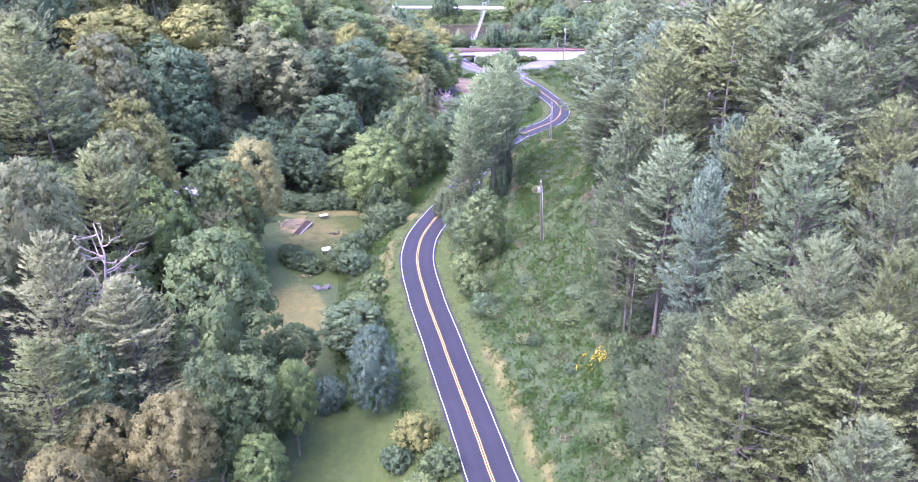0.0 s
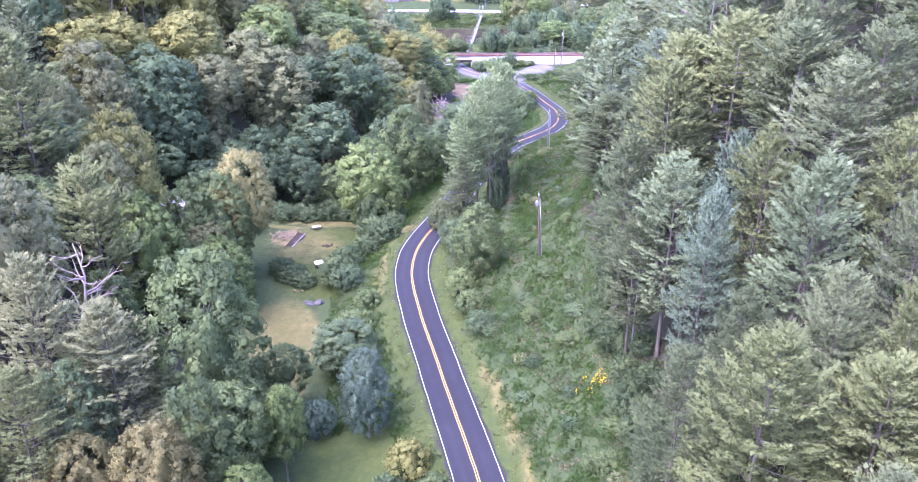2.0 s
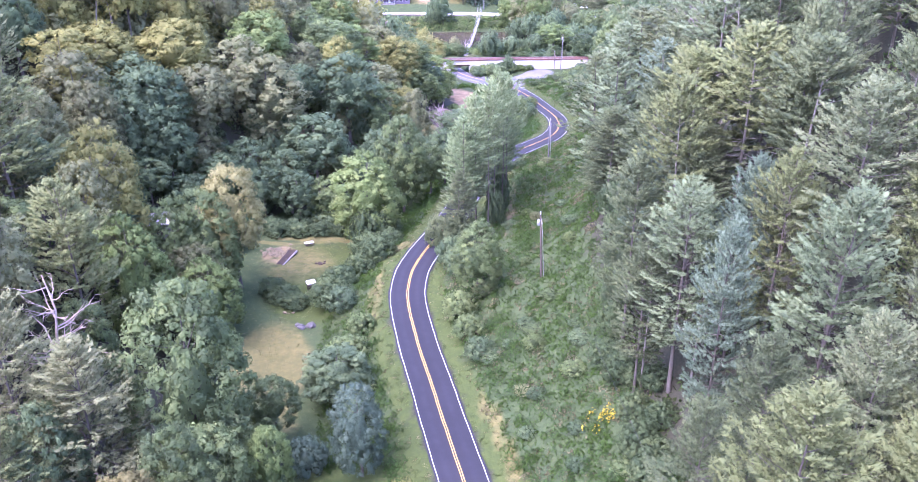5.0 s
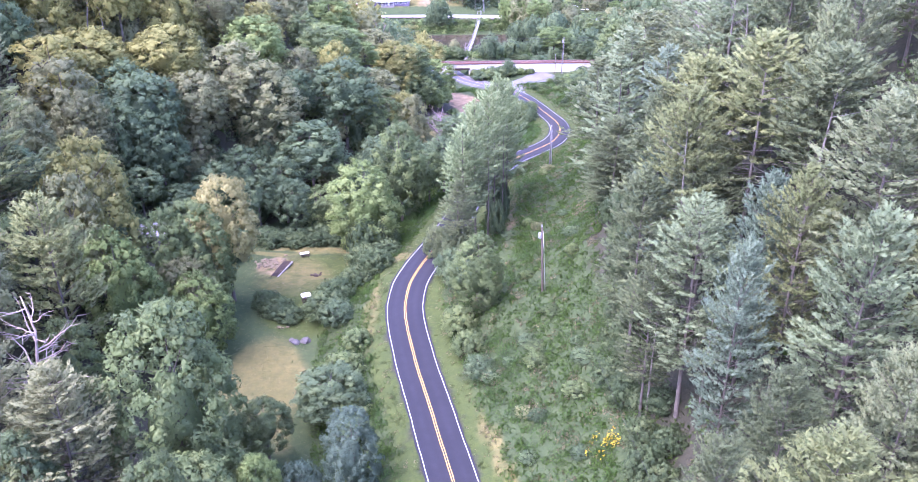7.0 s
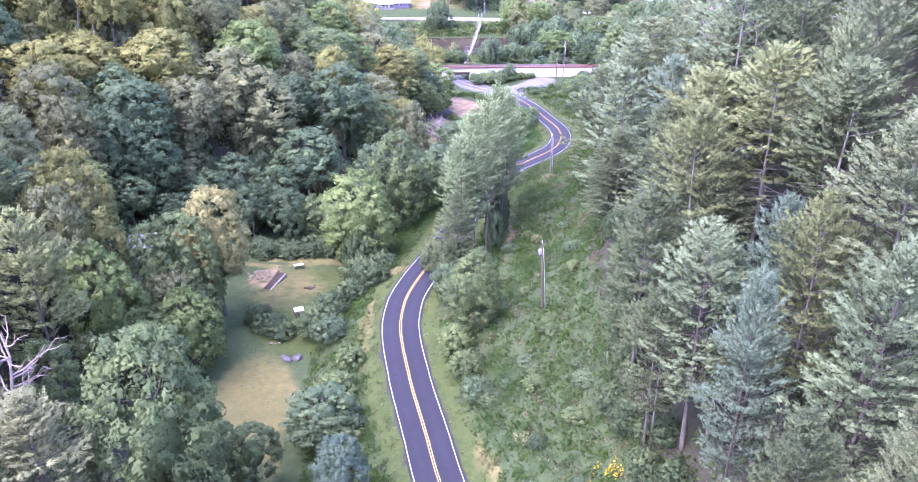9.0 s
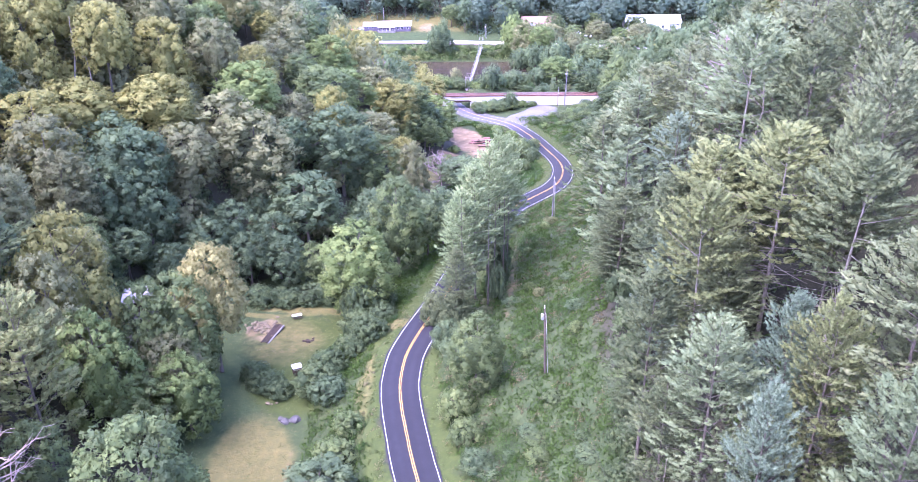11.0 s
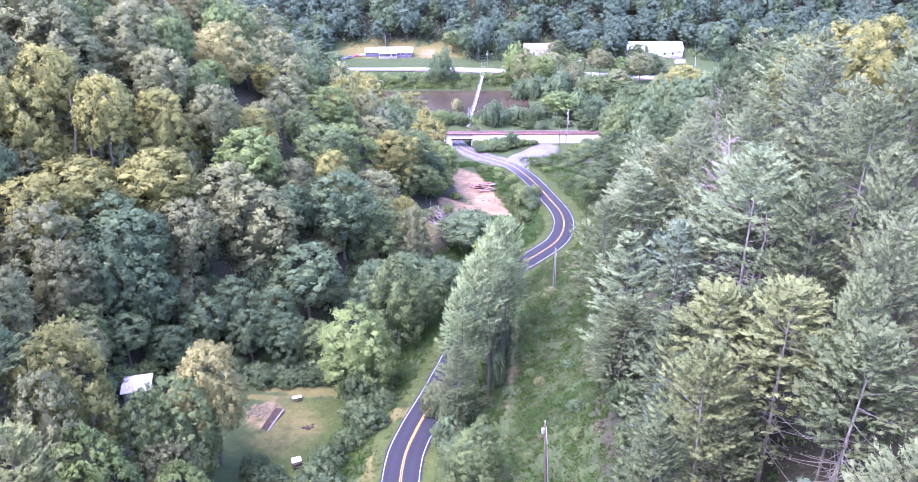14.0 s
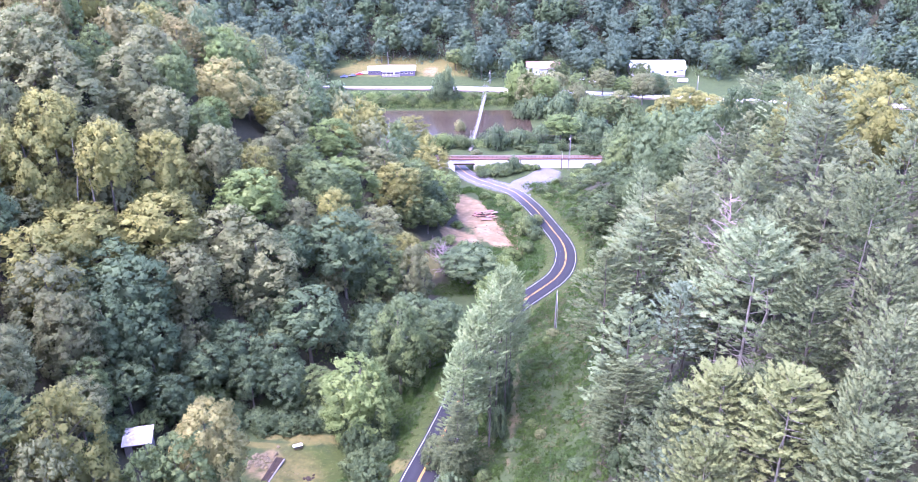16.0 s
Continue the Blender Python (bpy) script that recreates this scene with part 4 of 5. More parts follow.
def glass_material():
    m, nt, b = material("window_glass", 0.08, 0, 0.6)
    b.inputs["Base Color"].default_value = (0.03, 0.04, 0.05, 1)
    return m


GLASS = glass_material()


def water_material():
    m, nt, b = material("brown_river_water", 0.12, 0, 0.5)
    n = noise_tex(nt, 0.05, 3)
    nt.links.new(ramp(nt, n, [(0.3, (0.026, 0.020, 0.014)), (0.7, (0.042, 0.032, 0.022))]), b.inputs["Base Color"])
    bumped(nt, b, noise_tex(nt, 1.3, 3), 0.25, 0.1)
    return m


# ---------------------------------------------------------------- river, highway, gravel spur
xs, ys = np.linspace(-260, 70, 56), np.linspace(412, 494, 13)
WX, WY = np.meshgrid(xs, ys)
wi = np.arange(WX.size).reshape(WX.shape)
wq = np.stack([wi[:-1, :-1], wi[:-1, 1:], wi[1:, 1:], wi[1:, :-1]], -1).reshape(-1, 4)
tagged(new("river", mesh_of("river", np.stack([WX.ravel(), WY.ravel(), np.full(WX.size, -21.9)], 1), wq, water_material())), "muddy brown river between wooded banks", "river", kind="structure")

highway_line = smooth_line([(-260, 548), (-150, 532), (-68, 521), (-18, 518), (35, 511), (80, 504), (143, 494), (230, 480), (320, 470)], 4.0)
hz = ground(highway_line[:, 0], highway_line[:, 1])
hz = np.convolve(np.r_[[hz[0]] * 6, hz, [hz[-1]] * 6], np.ones(13) / 13, "valid") + 0.55
v, f = strip(-3.8, 3.8, 0.0, highway_line, hz)
skirt_v, skirt_f = strip(-6.5, 6.5, -0.3, highway_line, hz)
highway = tagged(new("highway", mesh_of("highway", v, f, PALE_ROAD, True)), "pale sunlit highway along the far river bank", "road", kind="structure")
part("shoulder", mesh_of("shoulder", skirt_v, skirt_f, BALLAST, True), None, highway, "gravel shoulder")
spur_line = smooth_line([(29.5, 336), (30.8, 345), (34.6, 354.5), (40, 363), (45.5, 368.5)], 1.5)
sz = ground(spur_line[:, 0], spur_line[:, 1])
sz = np.convolve(np.r_[[sz[0]] * 4, sz, [sz[-1]] * 4], np.ones(9) / 9, "valid") + 0.10
join = step01(np.arange(len(sz)) * 1.5, 6, 16)
sz = sz * join + (np.interp(spur_line[:, 1], *ROAD_Z) - 0.03) * (1 - join)
v, f = strip(-1, 1, 0.0, spur_line, sz)
# wide mouth where it meets the road
v = v.reshape(-1, len(spur_line), 3)
reach = np.interp(np.arange(len(spur_line)) * 1.5, [0, 8, 16, 24, 40], [3.0, 7.2, 7.4, 4.6, 3.6])
v[:, :, :2] = spur_line[None, :, :2] + (v[:, :, :2] - spur_line[None, :, :2]) * reach[None, :, None]
lie = ground(v[:, :, 0].ravel(), v[:, :, 1].ravel()).reshape(v.shape[:2]) + 0.12
v[:, :, 2] = lie * join[None] + sz[None] * (1 - join[None])
v = v.reshape(-1, 3)
tagged(new("spur_road", mesh_of("spur_road", v, f, SPUR, True)), "worn grey side road forking up to the tracks", "road", kind="structure")

# ---------------------------------------------------------------- railway on its pale wall, with the underpass
RY0, RY1, RTOP = 369.0, 373.6, -9.9
rail = thing("railway_bridge", (20, 372, -14), "pale concrete railway wall and bridge with rusty girders", "railway bridge")
off = Matrix.Translation((-20, -372, 14))


def rail_part(name, lo, hi, mat, label="", bevel=0.0):
    bm = boxed(lo, hi, bevel)
    bmesh.ops.transform(bm, matrix=off, verts=bm.verts)
    return part(name, bm, mat, rail, label)


rail_part("abutment", (-16, RY0, -18), (2.2, RY1, RTOP), CONCRETE, "pale concrete abutment", 0.08)
rail_part("retaining_wall", (10.4, RY0, -18), (78, RY1, RTOP - 0.1), CONCRETE, "long pale concrete wall", 0.08)
rail_part("deck", (2.2, RY0 + 0.2, -11.9), (10.4, RY1 - 0.2, RTOP - 0.05), CONCRETE, "concrete deck over the road")
for k, x in enumerate(np.arange(-16, 78, 11.75)):
    rail_part("girder", (x, RY0 - 0.25, RTOP + 0.02), (x + 11.6, RY0 + 0.15, RTOP + 0.5), RUST, "rusty red steel girder", 0.03)
rail_part("ballast", (-16, RY0 + 0.3, RTOP), (78, RY1, RTOP + 0.35), BALLAST, "grey track ballast", 0.1)
for y in (RY0 + 1.5, RY0 + 2.95):
    rail_part("rail", (-16, y, RTOP + 0.35), (78, y + 0.14, RTOP + 0.55), RUST, "rusty rail")
for k, x in enumerate(np.arange(-15.5, 78, 1.7)):
    rail_part("sleeper", (x, RY0 + 0.95, RTOP + 0.34), (x + 0.24, RY0 + 3.65, RTOP + 0.42), DARK_TIMBER)
rail_part("beam", (1.6, RY0 - 0.35, -12.3), (11.0, RY0 + 0.25, -11.7), DARK_TIMBER, "dark beam over the underpass", 0.03)


def boulder(seed, r, flat=0.6):
    rng = np.random.default_rng(seed)
    bm = bmesh.new()
    bmesh.ops.create_icosphere(bm, subdivisions=2, radius=r)
    for w in bm.verts:
        n = noise.noise(w.co * (1.1 / r) + Vector((seed * 3.1, 0, 0)))
        w.co *= 1 + 0.45 * n
        w.co.z *= flat
        w.co = Vector([round(c / (r * 0.16)) * r * 0.16 * 0.35 + c * 0.65 for c in w.co])
    return bm


# stone pier face inside the underpass
pier = thing("stone_pier", (6.4, 379.5, -17), "dark stone pier seen inside the underpass", "pier")
rng = np.random.default_rng(4)
for k in range(14):
    bm = boxed((-0.55, -0.5, -0.42), (0.55, 0.5, 0.42), 0.09)
    bmesh.ops.transform(bm, matrix=pose(-2.0 + (k % 5) * 1.02, rng.uniform(-0.08, 0.08), 0.6 + (k // 5) * 0.9, 0, 0, rng.uniform(-3, 3)), verts=bm.verts)
    part("stone", bm, DARKSTONE, pier)

# ---------------------------------------------------------------- hanging footbridge over the river
fb = thing("footbridge", (9.3, 391, -13.6), "narrow pale footbridge on cables over the river", "footbridge")
A, B = Vector((9.3, 390, -13.0)), Vector((20.4, 503, -16.6))
fwd = B - A
right = Vector((fwd.y, -fwd.x, 0)).normalized()
inv = Matrix.Translation((-9.3, -391, 13.6))


def fb_at(s, side=0.0, up=0.0):
    p = A.lerp(B, s) + right * side
    p.z += up - 1.6 * 4 * s * (1 - s) * 0.5
    return inv @ p


slats = bmesh.new()
for i in range(120):
    a, b = i / 120 + 0.0008, (i + 1) / 120 - 0.0008
    vs = [fb_at(a, -0.5), fb_at(a, 0.5), fb_at(b, 0.5), fb_at(b, -0.5)]
    top = [slats.verts.new(p) for p in vs]
    low = [slats.verts.new(p - Vector((0, 0, 0.08))) for p in vs]
    slats.faces.new(top)
    slats.faces.new(low[::-1])
    for j in range(4):
        slats.faces.new((top[j], low[j], low[(j + 1) % 4], top[(j + 1) % 4]))
part("deck_boards", slats, PLANK, fb, "weathered plank deck")
for side in (-0.8, 0.8):
    part("hand_cable", tube_mesh("hand_cable", [([fb_at(s, side, 1.1 + 6.0 * (2 * s - 1) ** 4) for s in np.linspace(0, 1, 30)], [0.028] * 30)], GALV, 5), None, fb, "steel cable")
    part("lower_cable", tube_mesh("lower_cable", [([fb_at(s, side, -0.05) for s in np.linspace(0, 1, 30)], [0.035] * 30)], GALV, 5), None, fb)
    for i in range(1, 30):
        s = i / 30
        part("hanger", tube_mesh("hanger", [([fb_at(s, side, -0.05), fb_at(s, side, 1.1 + 6.0 * (2 * s - 1) ** 4)], [0.014, 0.014])], GALV, 4), None, fb)
for s in (0.15, 0.985):
    for side in (-1.1, 1.1):
        base, topp = fb_at(s, side, -5.5), fb_at(s, side, 5.0)
        part("tower_leg", tube_mesh("tower_leg", [([base, topp], [0.2, 0.16])], POLE_GREY, 6), None, fb, "grey tower leg")
    part("cross_beam", tube_mesh("cross_beam", [([fb_at(s, -1.3, 4.7), fb_at(s, 1.3, 4.7)], [0.14, 0.14])], POLE_GREY, 6), None, fb)


# ---------------------------------------------------------------- houses and sheds
def gable(lo, hi, ridge, over=0.5, thick=0.16):
    """A gable roof along x over the plan lo..hi: two thick slopes."""
    bm = bmesh.new()
    (x0, y0, z), (x1, y1, _) = lo, hi
    ym = (y0 + y1) / 2
    slope = (ridge - z) / (ym - y0)
    for ya, za, yb, zb in ((y0 - over, z - slope * over, ym, ridge), (y1 + over, z - slope * over, ym, ridge)):
        q = [(x0 - over, ya, za), (x1 + over, ya, za), (x1 + over, yb, zb), (x0 - over, yb, zb)]
        top = [bm.verts.new((a, b, c + thick)) for a, b, c in q]
        low = [bm.verts.new(p) for p in q]
        bm.faces.new(top)
        bm.faces.new(low[::-1])
        for j in range(4):
            bm.faces.new((top[j], low[j], low[(j + 1) % 4], top[(j + 1) % 4]))
    bmesh.ops.recalc_face_normals(bm, faces=bm.faces)
    return bm


def house(at, w, d, h, rise, wall, roof, label, windows, door=None, turn=0.0, seams=0, porch=None):
    e = thing("house", at, label, "house", turn=turn)
    bm = boxed((-w / 2, -d / 2, -1.2), (w / 2, d / 2, h))
    for x in (-w / 2, w / 2):
        t = [bm.verts.new(p) for p in ((x, -d / 2, h), (x, d / 2, h), (x, 0, h + rise - 0.05))]
        bm.faces.new(t if x > 0 else t[::-1])
    part("wall", bm, wall, e)
    r = part("roof", gable((-w / 2, -d / 2, h), (w / 2, d / 2, h), h + rise), roof, e)
    slope = rise / (d / 2)
    for i in range(seams):
        x = -w / 2 + (i + 0.5) * w / seams
        q = bmesh.new()
        p = [(x - 0.04, -d / 2 - 0.5, h - slope * 0.5 + 0.17), (x + 0.04, -d / 2 - 0.5, h - slope * 0.5 + 0.17), (x + 0.04, 0, h + rise + 0.17), (x - 0.04, 0, h + rise + 0.17)]
        top = [q.verts.new((a, b, c + 0.05)) for a, b, c in p]
        low = [q.verts.new(v3) for v3 in p]
        q.faces.new(top)
        for j in range(4):
            q.faces.new((top[j], low[j], low[(j + 1) % 4], top[(j + 1) % 4]))
        part("seam", q, roof, r)
    for x, z, ww, wh in windows:
        wd = part("window", boxed((x - ww / 2 - 0.1, -d / 2 - 0.06, z - 0.1), (x + ww / 2 + 0.1, -d / 2 + 0.02, z + wh + 0.1), 0.02), WALL_WHITE, e, "white-framed window")
        part("pane", boxed((x - ww / 2, -d / 2 - 0.09, z), (x + ww / 2, -d / 2 - 0.063, z + wh)), GLASS, wd)
    if door is not None:
        dr = part("door", boxed((door - 0.5, -d / 2 - 0.08, 0), (door + 0.5, -d / 2 - 0.003, 2.1), 0.02), WALL_WHITE, e, "white door")
        part("door_handle", boxed((door + 0.32, -d / 2 - 0.14, 0.95), (door + 0.4, -d / 2 - 0.082, 1.05)), GALV, dr)
    if porch:
        x0, x1, depth = porch
        bm = boxed((x0, -d / 2 - depth, h - 0.55), (x1, -d / 2 - 0.02, h - 0.4))
        for q in bm.verts:
            if q.co.y > -d / 2 - 0.5:
                q.co.z += 0.35
        part("porch_roof", bm, roof, e)
        part("porch_floor", boxed((x0, -d / 2 - depth, -0.9), (x1, -d / 2 - 0.02, 0.12)), PLANK, e)
        for i in range(5):
            x = x0 + 0.1 + (x1 - x0 - 0.3) * i / 4
            part("porch_post", boxed((x, -d / 2 - depth + 0.05, 0.12), (x + 0.13, -d / 2 - depth + 0.18, h - 0.5)), WALL_WHITE, e)
        part("porch_rail", boxed((x0 + 0.1, -d / 2 - depth + 0.08, 0.9), (x1 - 0.1, -d / 2 - depth + 0.15, 1.0)), WALL_WHITE, e)
    return e


def ground_z(x, y):
    return float(ground(x, y)[0])


house((-33, 540, ground_z(-33, 536) + 0.5), 21, 8, 3.0, 2.0, BRICK_DARK, WHITE_METAL, "long low dark brick house with white metal roof", [(-7.5, 1, 1.5, 1.2), (2.6, 1, 1.2, 1.2), (5.2, 1, 1.6, 1.2), (8.6, 1, 1.2, 1.2)], -2.4, seams=18, porch=(-9.6, 1.2, 2.6))
house((-47.5, 541, ground_z(-47, 537) + 0.5), 7.6, 7, 2.6, 1.5, BRICK_DARK, WHITE_METAL, "low dark garage wing with white roof", [(-1.8, 0.9, 1.2, 1.1), (1.5, 0.9, 1.2, 1.1)], seams=6)
house((57, 540, ground_z(57, 537) + 0.4), 20, 9, 4.6, 2.6, WALL_WHITE, RED_ROOF, "white two-storey house with faded red roof", [(-7, 1, 1.2, 1.4), (-4, 1, 1.2, 1.4), (3, 1, 1.2, 1.4), (7, 1, 1.2, 1.4), (-7, 3.1, 1.2, 1.2), (3, 3.1, 1.2, 1.2), (7, 3.1, 1.2, 1.2)], 0, porch=(-3, 3, 2.2))
house((128, 540, ground_z(128, 536) + 0.4), 34, 11, 4.4, 3.4, WALL_WHITE, WHITE_METAL, "long white building with bright white metal roof", [(-13, 1, 1.6, 1.4), (-8, 1, 1.6, 1.4), (-3, 1, 1.6, 1.4), (6, 1, 1.6, 1.4), (11, 1, 1.6, 1.4), (15, 2.6, 1.2, 1.0)], 2, seams=24, porch=(9, 16.5, 2.4))
house((94, 383, ground_z(94, 383) + 0.3), 14, 8, 3.0, 1.8, WALL_WHITE, WHITE_METAL, "small white building with white metal roof among trees", [(-4, 1, 1.2, 1.2), (3, 1, 1.2, 1.2)], 0, seams=10, turn=-8)


def shed(at, turn):
    e = thing("shed", at, "old farm shed with weathered white metal roof", "shed", turn=turn)
    part("wall", boxed((-2.3, -1.9, -1.5), (2.3, 1.9, 2.2)), POLE_GREY, e, "grey board wall")
    bm = boxed((-2.7, -2.3, 2.3), (2.7, 2.3, 2.42))
    for q in bm.verts:
        q.co.z += q.co.y * 0.16 + 0.3
    r = part("roof", bm, SHED_METAL, e)
    for i in range(9):
        x = -2.56 + i * 0.64
        bm = boxed((x - 0.03, -2.3, 2.43), (x + 0.03, 2.3, 2.48))
        for q in bm.verts:
            q.co.z += q.co.y * 0.16 + 0.3
        part("seam", bm, SHED_METAL, r)
    part("door", boxed((-0.9, -1.98, -0.1), (0.9, -1.903, 1.9), 0.02), DARK_TIMBER, e, "dark door opening boards")
    return e


shed((-57.3, 160.6, 7.6), 12)


# ---------------------------------------------------------------- poles and wires
def utility_pole(x, y, h, lean, mat, label, box_on=True):
    z = ground_z(x, y)
    e = thing("utility_pole", (x, y, z), label, "utility pole", "utility poles")
    e.matrix_basis = pose(x, y, z, 0, lean, 0)
    part("shaft", tube_mesh("shaft", [([(0, 0, -1), (0, 0, h * 0.5), (0, 0, h)], [0.19, 0.165, 0.13])], mat, 10), None, e)
    part("conduit", tube_mesh("conduit", [([(0.42, -0.1, 0), (0.3, -0.14, h * 0.6), (0.16, -0.16, h * 0.94)], [0.045] * 3)], GALV, 6), None, e, "grey riser pipe")
    part("insulator", tube_mesh("insulator", [([(0, 0, h - 0.05), (0, 0, h + 0.5)], [0.1, 0.07])], GALV, 8), None, e, "white insulator")
    if box_on:
        part("transformer", tube_mesh("transformer", [([(-0.34, -0.1, h - 1.9), (-0.34, -0.1, h - 1.78), (-0.34, -0.1, h - 1.0), (-0.34, -0.1, h - 0.9)], [0.2, 0.26, 0.26, 0.16])], GALV, 10), None, e, "pale transformer can")
        part("bracket", boxed((-0.3, -0.06, h - 1.5), (0, 0.06, h - 1.4)), GALV, e)
    return e


POLES = [(16.1, 131.6, 11.6, -2.5, POLE_WOOD, "brown wooden utility pole with pale transformer", True), (26.3, 206.5, 10.5, 0.5, POLE_GREY, "grey utility pole on the grassy bank", False), (51.0, 366.5, 15.5, 1.5, POLE_GREY, "tall grey utility pole beside the tracks", True), (48.2, 366.8, 8, -1, POLE_WOOD, "short brown pole beside the tracks", False), (23.6, 522.5, 9, 0, POLE_GREY, "grey utility pole beside the highway", True), (-40, 551, 10, 0, POLE_GREY, "grey utility pole behind the house", False), (144, 503, 10, 0, POLE_GREY, "grey utility pole beside the highway", False)]
for p in POLES:
    utility_pole(*p)


def wire(a, b, sag, r=0.012):
    s = np.linspace(0, 1, 24)[:, None]
    p = np.array(a) * (1 - s) + np.array(b) * s
    p[:, 2] -= sag * 4 * s[:, 0] * (1 - s[:, 0])
    tagged(new("power_line", tube_mesh("power_line", [(p, [r] * 24)], WIRE, 4)), "thin black power line between poles", "power line", "power lines")


def pole_top(n):
    x, y, h = POLES[n][:3]
    return (x, y, ground_z(x, y) + h)


wire(pole_top(0), pole_top(1), 2.0)
wire(pole_top(1), pole_top(2), 4.0)
wire((22, 56, ground_z(22, 56) + 12), pole_top(0), 1.6)
for dz in (0.0, -1.2):
    x, y, z = pole_top(2)
    wire((x, y, z + dz), (-140, 392, z + 6 + dz), 3.0, 0.03)
    wire((x, y, z + dz), (170, 372, z + 12 + dz), 3.0, 0.03)


# ---------------------------------------------------------------- things in the meadow
def table(at, turn, label):
    e = thing("picnic_table", at, label, "table", turn=turn)
    for i in range(5):
        part("top_board", boxed((-0.95, -0.42 + i * 0.17, 0.72), (0.95, -0.27 + i * 0.17, 0.77), 0.01), WHITE_METAL, e, "white board")
    for y in (-0.75, 0.75):
        part("bench", boxed((-0.95, y - 0.14, 0.42), (0.95, y + 0.14, 0.47), 0.01), DARK_TIMBER, e)
    for x in (-0.7, 0.7):
        part("trestle", boxed((x - 0.04, -0.8, 0.36), (x + 0.04, 0.8, 0.42)), DARK_TIMBER, e)
        for s in (-1, 1):
            part("leg", tube_mesh("leg", [([(x, s * 0.7, -0.05), (x, s * 0.25, 0.72)], [0.05, 0.05])], DARK_TIMBER, 4), None, e)
    return e


table((-30.1, 170.9, ground_z(-30.1, 170.9)), 20, "picnic table with white top on the lawn")
well = thing("well_house", (-26.2, 149.2, ground_z(-26.2, 149.2)), "small dark box with slanted white lid beside the bush", "well house", turn=25)
part("body", boxed((-0.8, -0.7, -0.2), (0.8, 0.7, 1.1), 0.03), DARK_TIMBER, well)
bm = boxed((-0.85, -0.2, 1.12), (0.85, 0.85, 1.2), 0.01)
for q in bm.verts:
    q.co.z += q.co.y * 0.22 + 0.1
part("lid", bm, WHITE_METAL, well, "white lid")


post = thing("marker_post", (-17.4, 171.6, ground_z(-17.4, 171.6)), "short white marker post beside the farm track", "post")
part("shaft", boxed((-0.07, -0.07, -0.3), (0.07, 0.07, 1.0), 0.01), WHITE_METAL, post)
part("cap", boxed((-0.1, -0.1, 1.003), (0.1, 0.1, 1.06), 0.01), WHITE_METAL, post)


def rocks(at, count, spread, mat, label, size=0.5, seed=1, flat=0.6, name="rock_pile"):
    e = thing(name, at, label, name.replace("_", " "))
    rng = np.random.default_rng(seed)
    for i in range(count):
        bm = boulder(seed * 10 + i, size * rng.uniform(0.5, 1.2), flat)
        dx, dy = rng.normal(0, spread, 2)
        bmesh.ops.transform(bm, matrix=pose(dx, dy, ground_z(at[0] + dx, at[1] + dy) - at[2] + 0.1, 0, 0, rng.uniform(0, 360)), verts=bm.verts)
        part("rock", bm, mat, e)
    return e


rocks((-25.8, 136.0, ground_z(-25.8, 136)), 4, 0.4, DARKSTONE, "low heap of dark grey rocks on the grass", 0.95, 3)
rocks((-29.2, 140.5, ground_z(-29.2, 140.5)), 4, 0.5, CLAY_LUMP, "few brown stones on the grass edge", 0.4, 5)
rocks((-36.2, 166.2, ground_z(-36.2, 166.2)), 70, 1.55, CLAY_LUMP, "heap of brown rubble and earth", 0.34, 6, name="rubble_heap")
rocks((-26.3, 161.8, ground_z(-26.3, 161.8)), 6, 0.6, DARK_TIMBER, "low dark heap of charred wood and stones", 0.45, 8, 0.4, "burn_pile")
stack = thing("lumber_stack", (-33.5, 163.4, ground_z(-33.5, 163.4)), "stack of dark old boards beside a grey plank", "lumber stack", turn=76)
rng = np.random.default_rng(8)
for i in range(14):
    bm = boxed((-3.5, -0.13, 0), (3.3, 0.13, 0.14), 0.01)
    bmesh.ops.transform(bm, matrix=pose(rng.uniform(-0.3, 0.3), -0.8 + (i % 7) * 0.26, 0.02 + (i // 7) * 0.16, 0, rng.uniform(-1, 1), rng.uniform(-3, 3)), verts=bm.verts)
    part("board", bm, DARK_TIMBER if i % 7 else PLANK, stack)
rocks((13.0, 316.5, ground_z(13.0, 316.5)), 26, 1.9, BRICK_RED, "dark red heap of broken brick and earth", 0.7, 12, 0.5, "rubble_heap")
rocks((19.5, 300.5, ground_z(19.5, 300.5)), 40, 3.2, CLAY_LUMP, "brownish stones strewn over the bare clay", 0.4, 13, 0.5, "rubble_heap")
slabs = thing("slab_heap", (15.2, 314.0, ground_z(15.2, 314.0)), "heap of reddish broken slabs and dark timbers", "rubble")
for i in range(9):
    long = rng.uniform(0.9, 2.0)
    bm = boxed((-long, -0.55, 0), (long, 0.55, 0.22), 0.03)
    for q in bm.verts:
        q.co += Vector((rng.normal(0, 0.08), rng.normal(0, 0.08), rng.normal(0, 0.03)))
    bmesh.ops.transform(bm, matrix=pose(rng.normal(0, 1.0), (i - 4) * 0.85, 0.3 + 0.3 * (i % 3), rng.uniform(-10, 10), rng.uniform(-6, 6), rng.uniform(-16, 16)), verts=bm.verts)
    part("slab", bm, (BRICK_RED, CLAY_LUMP, BRICK_RED, PLANK)[i % 4], slabs)
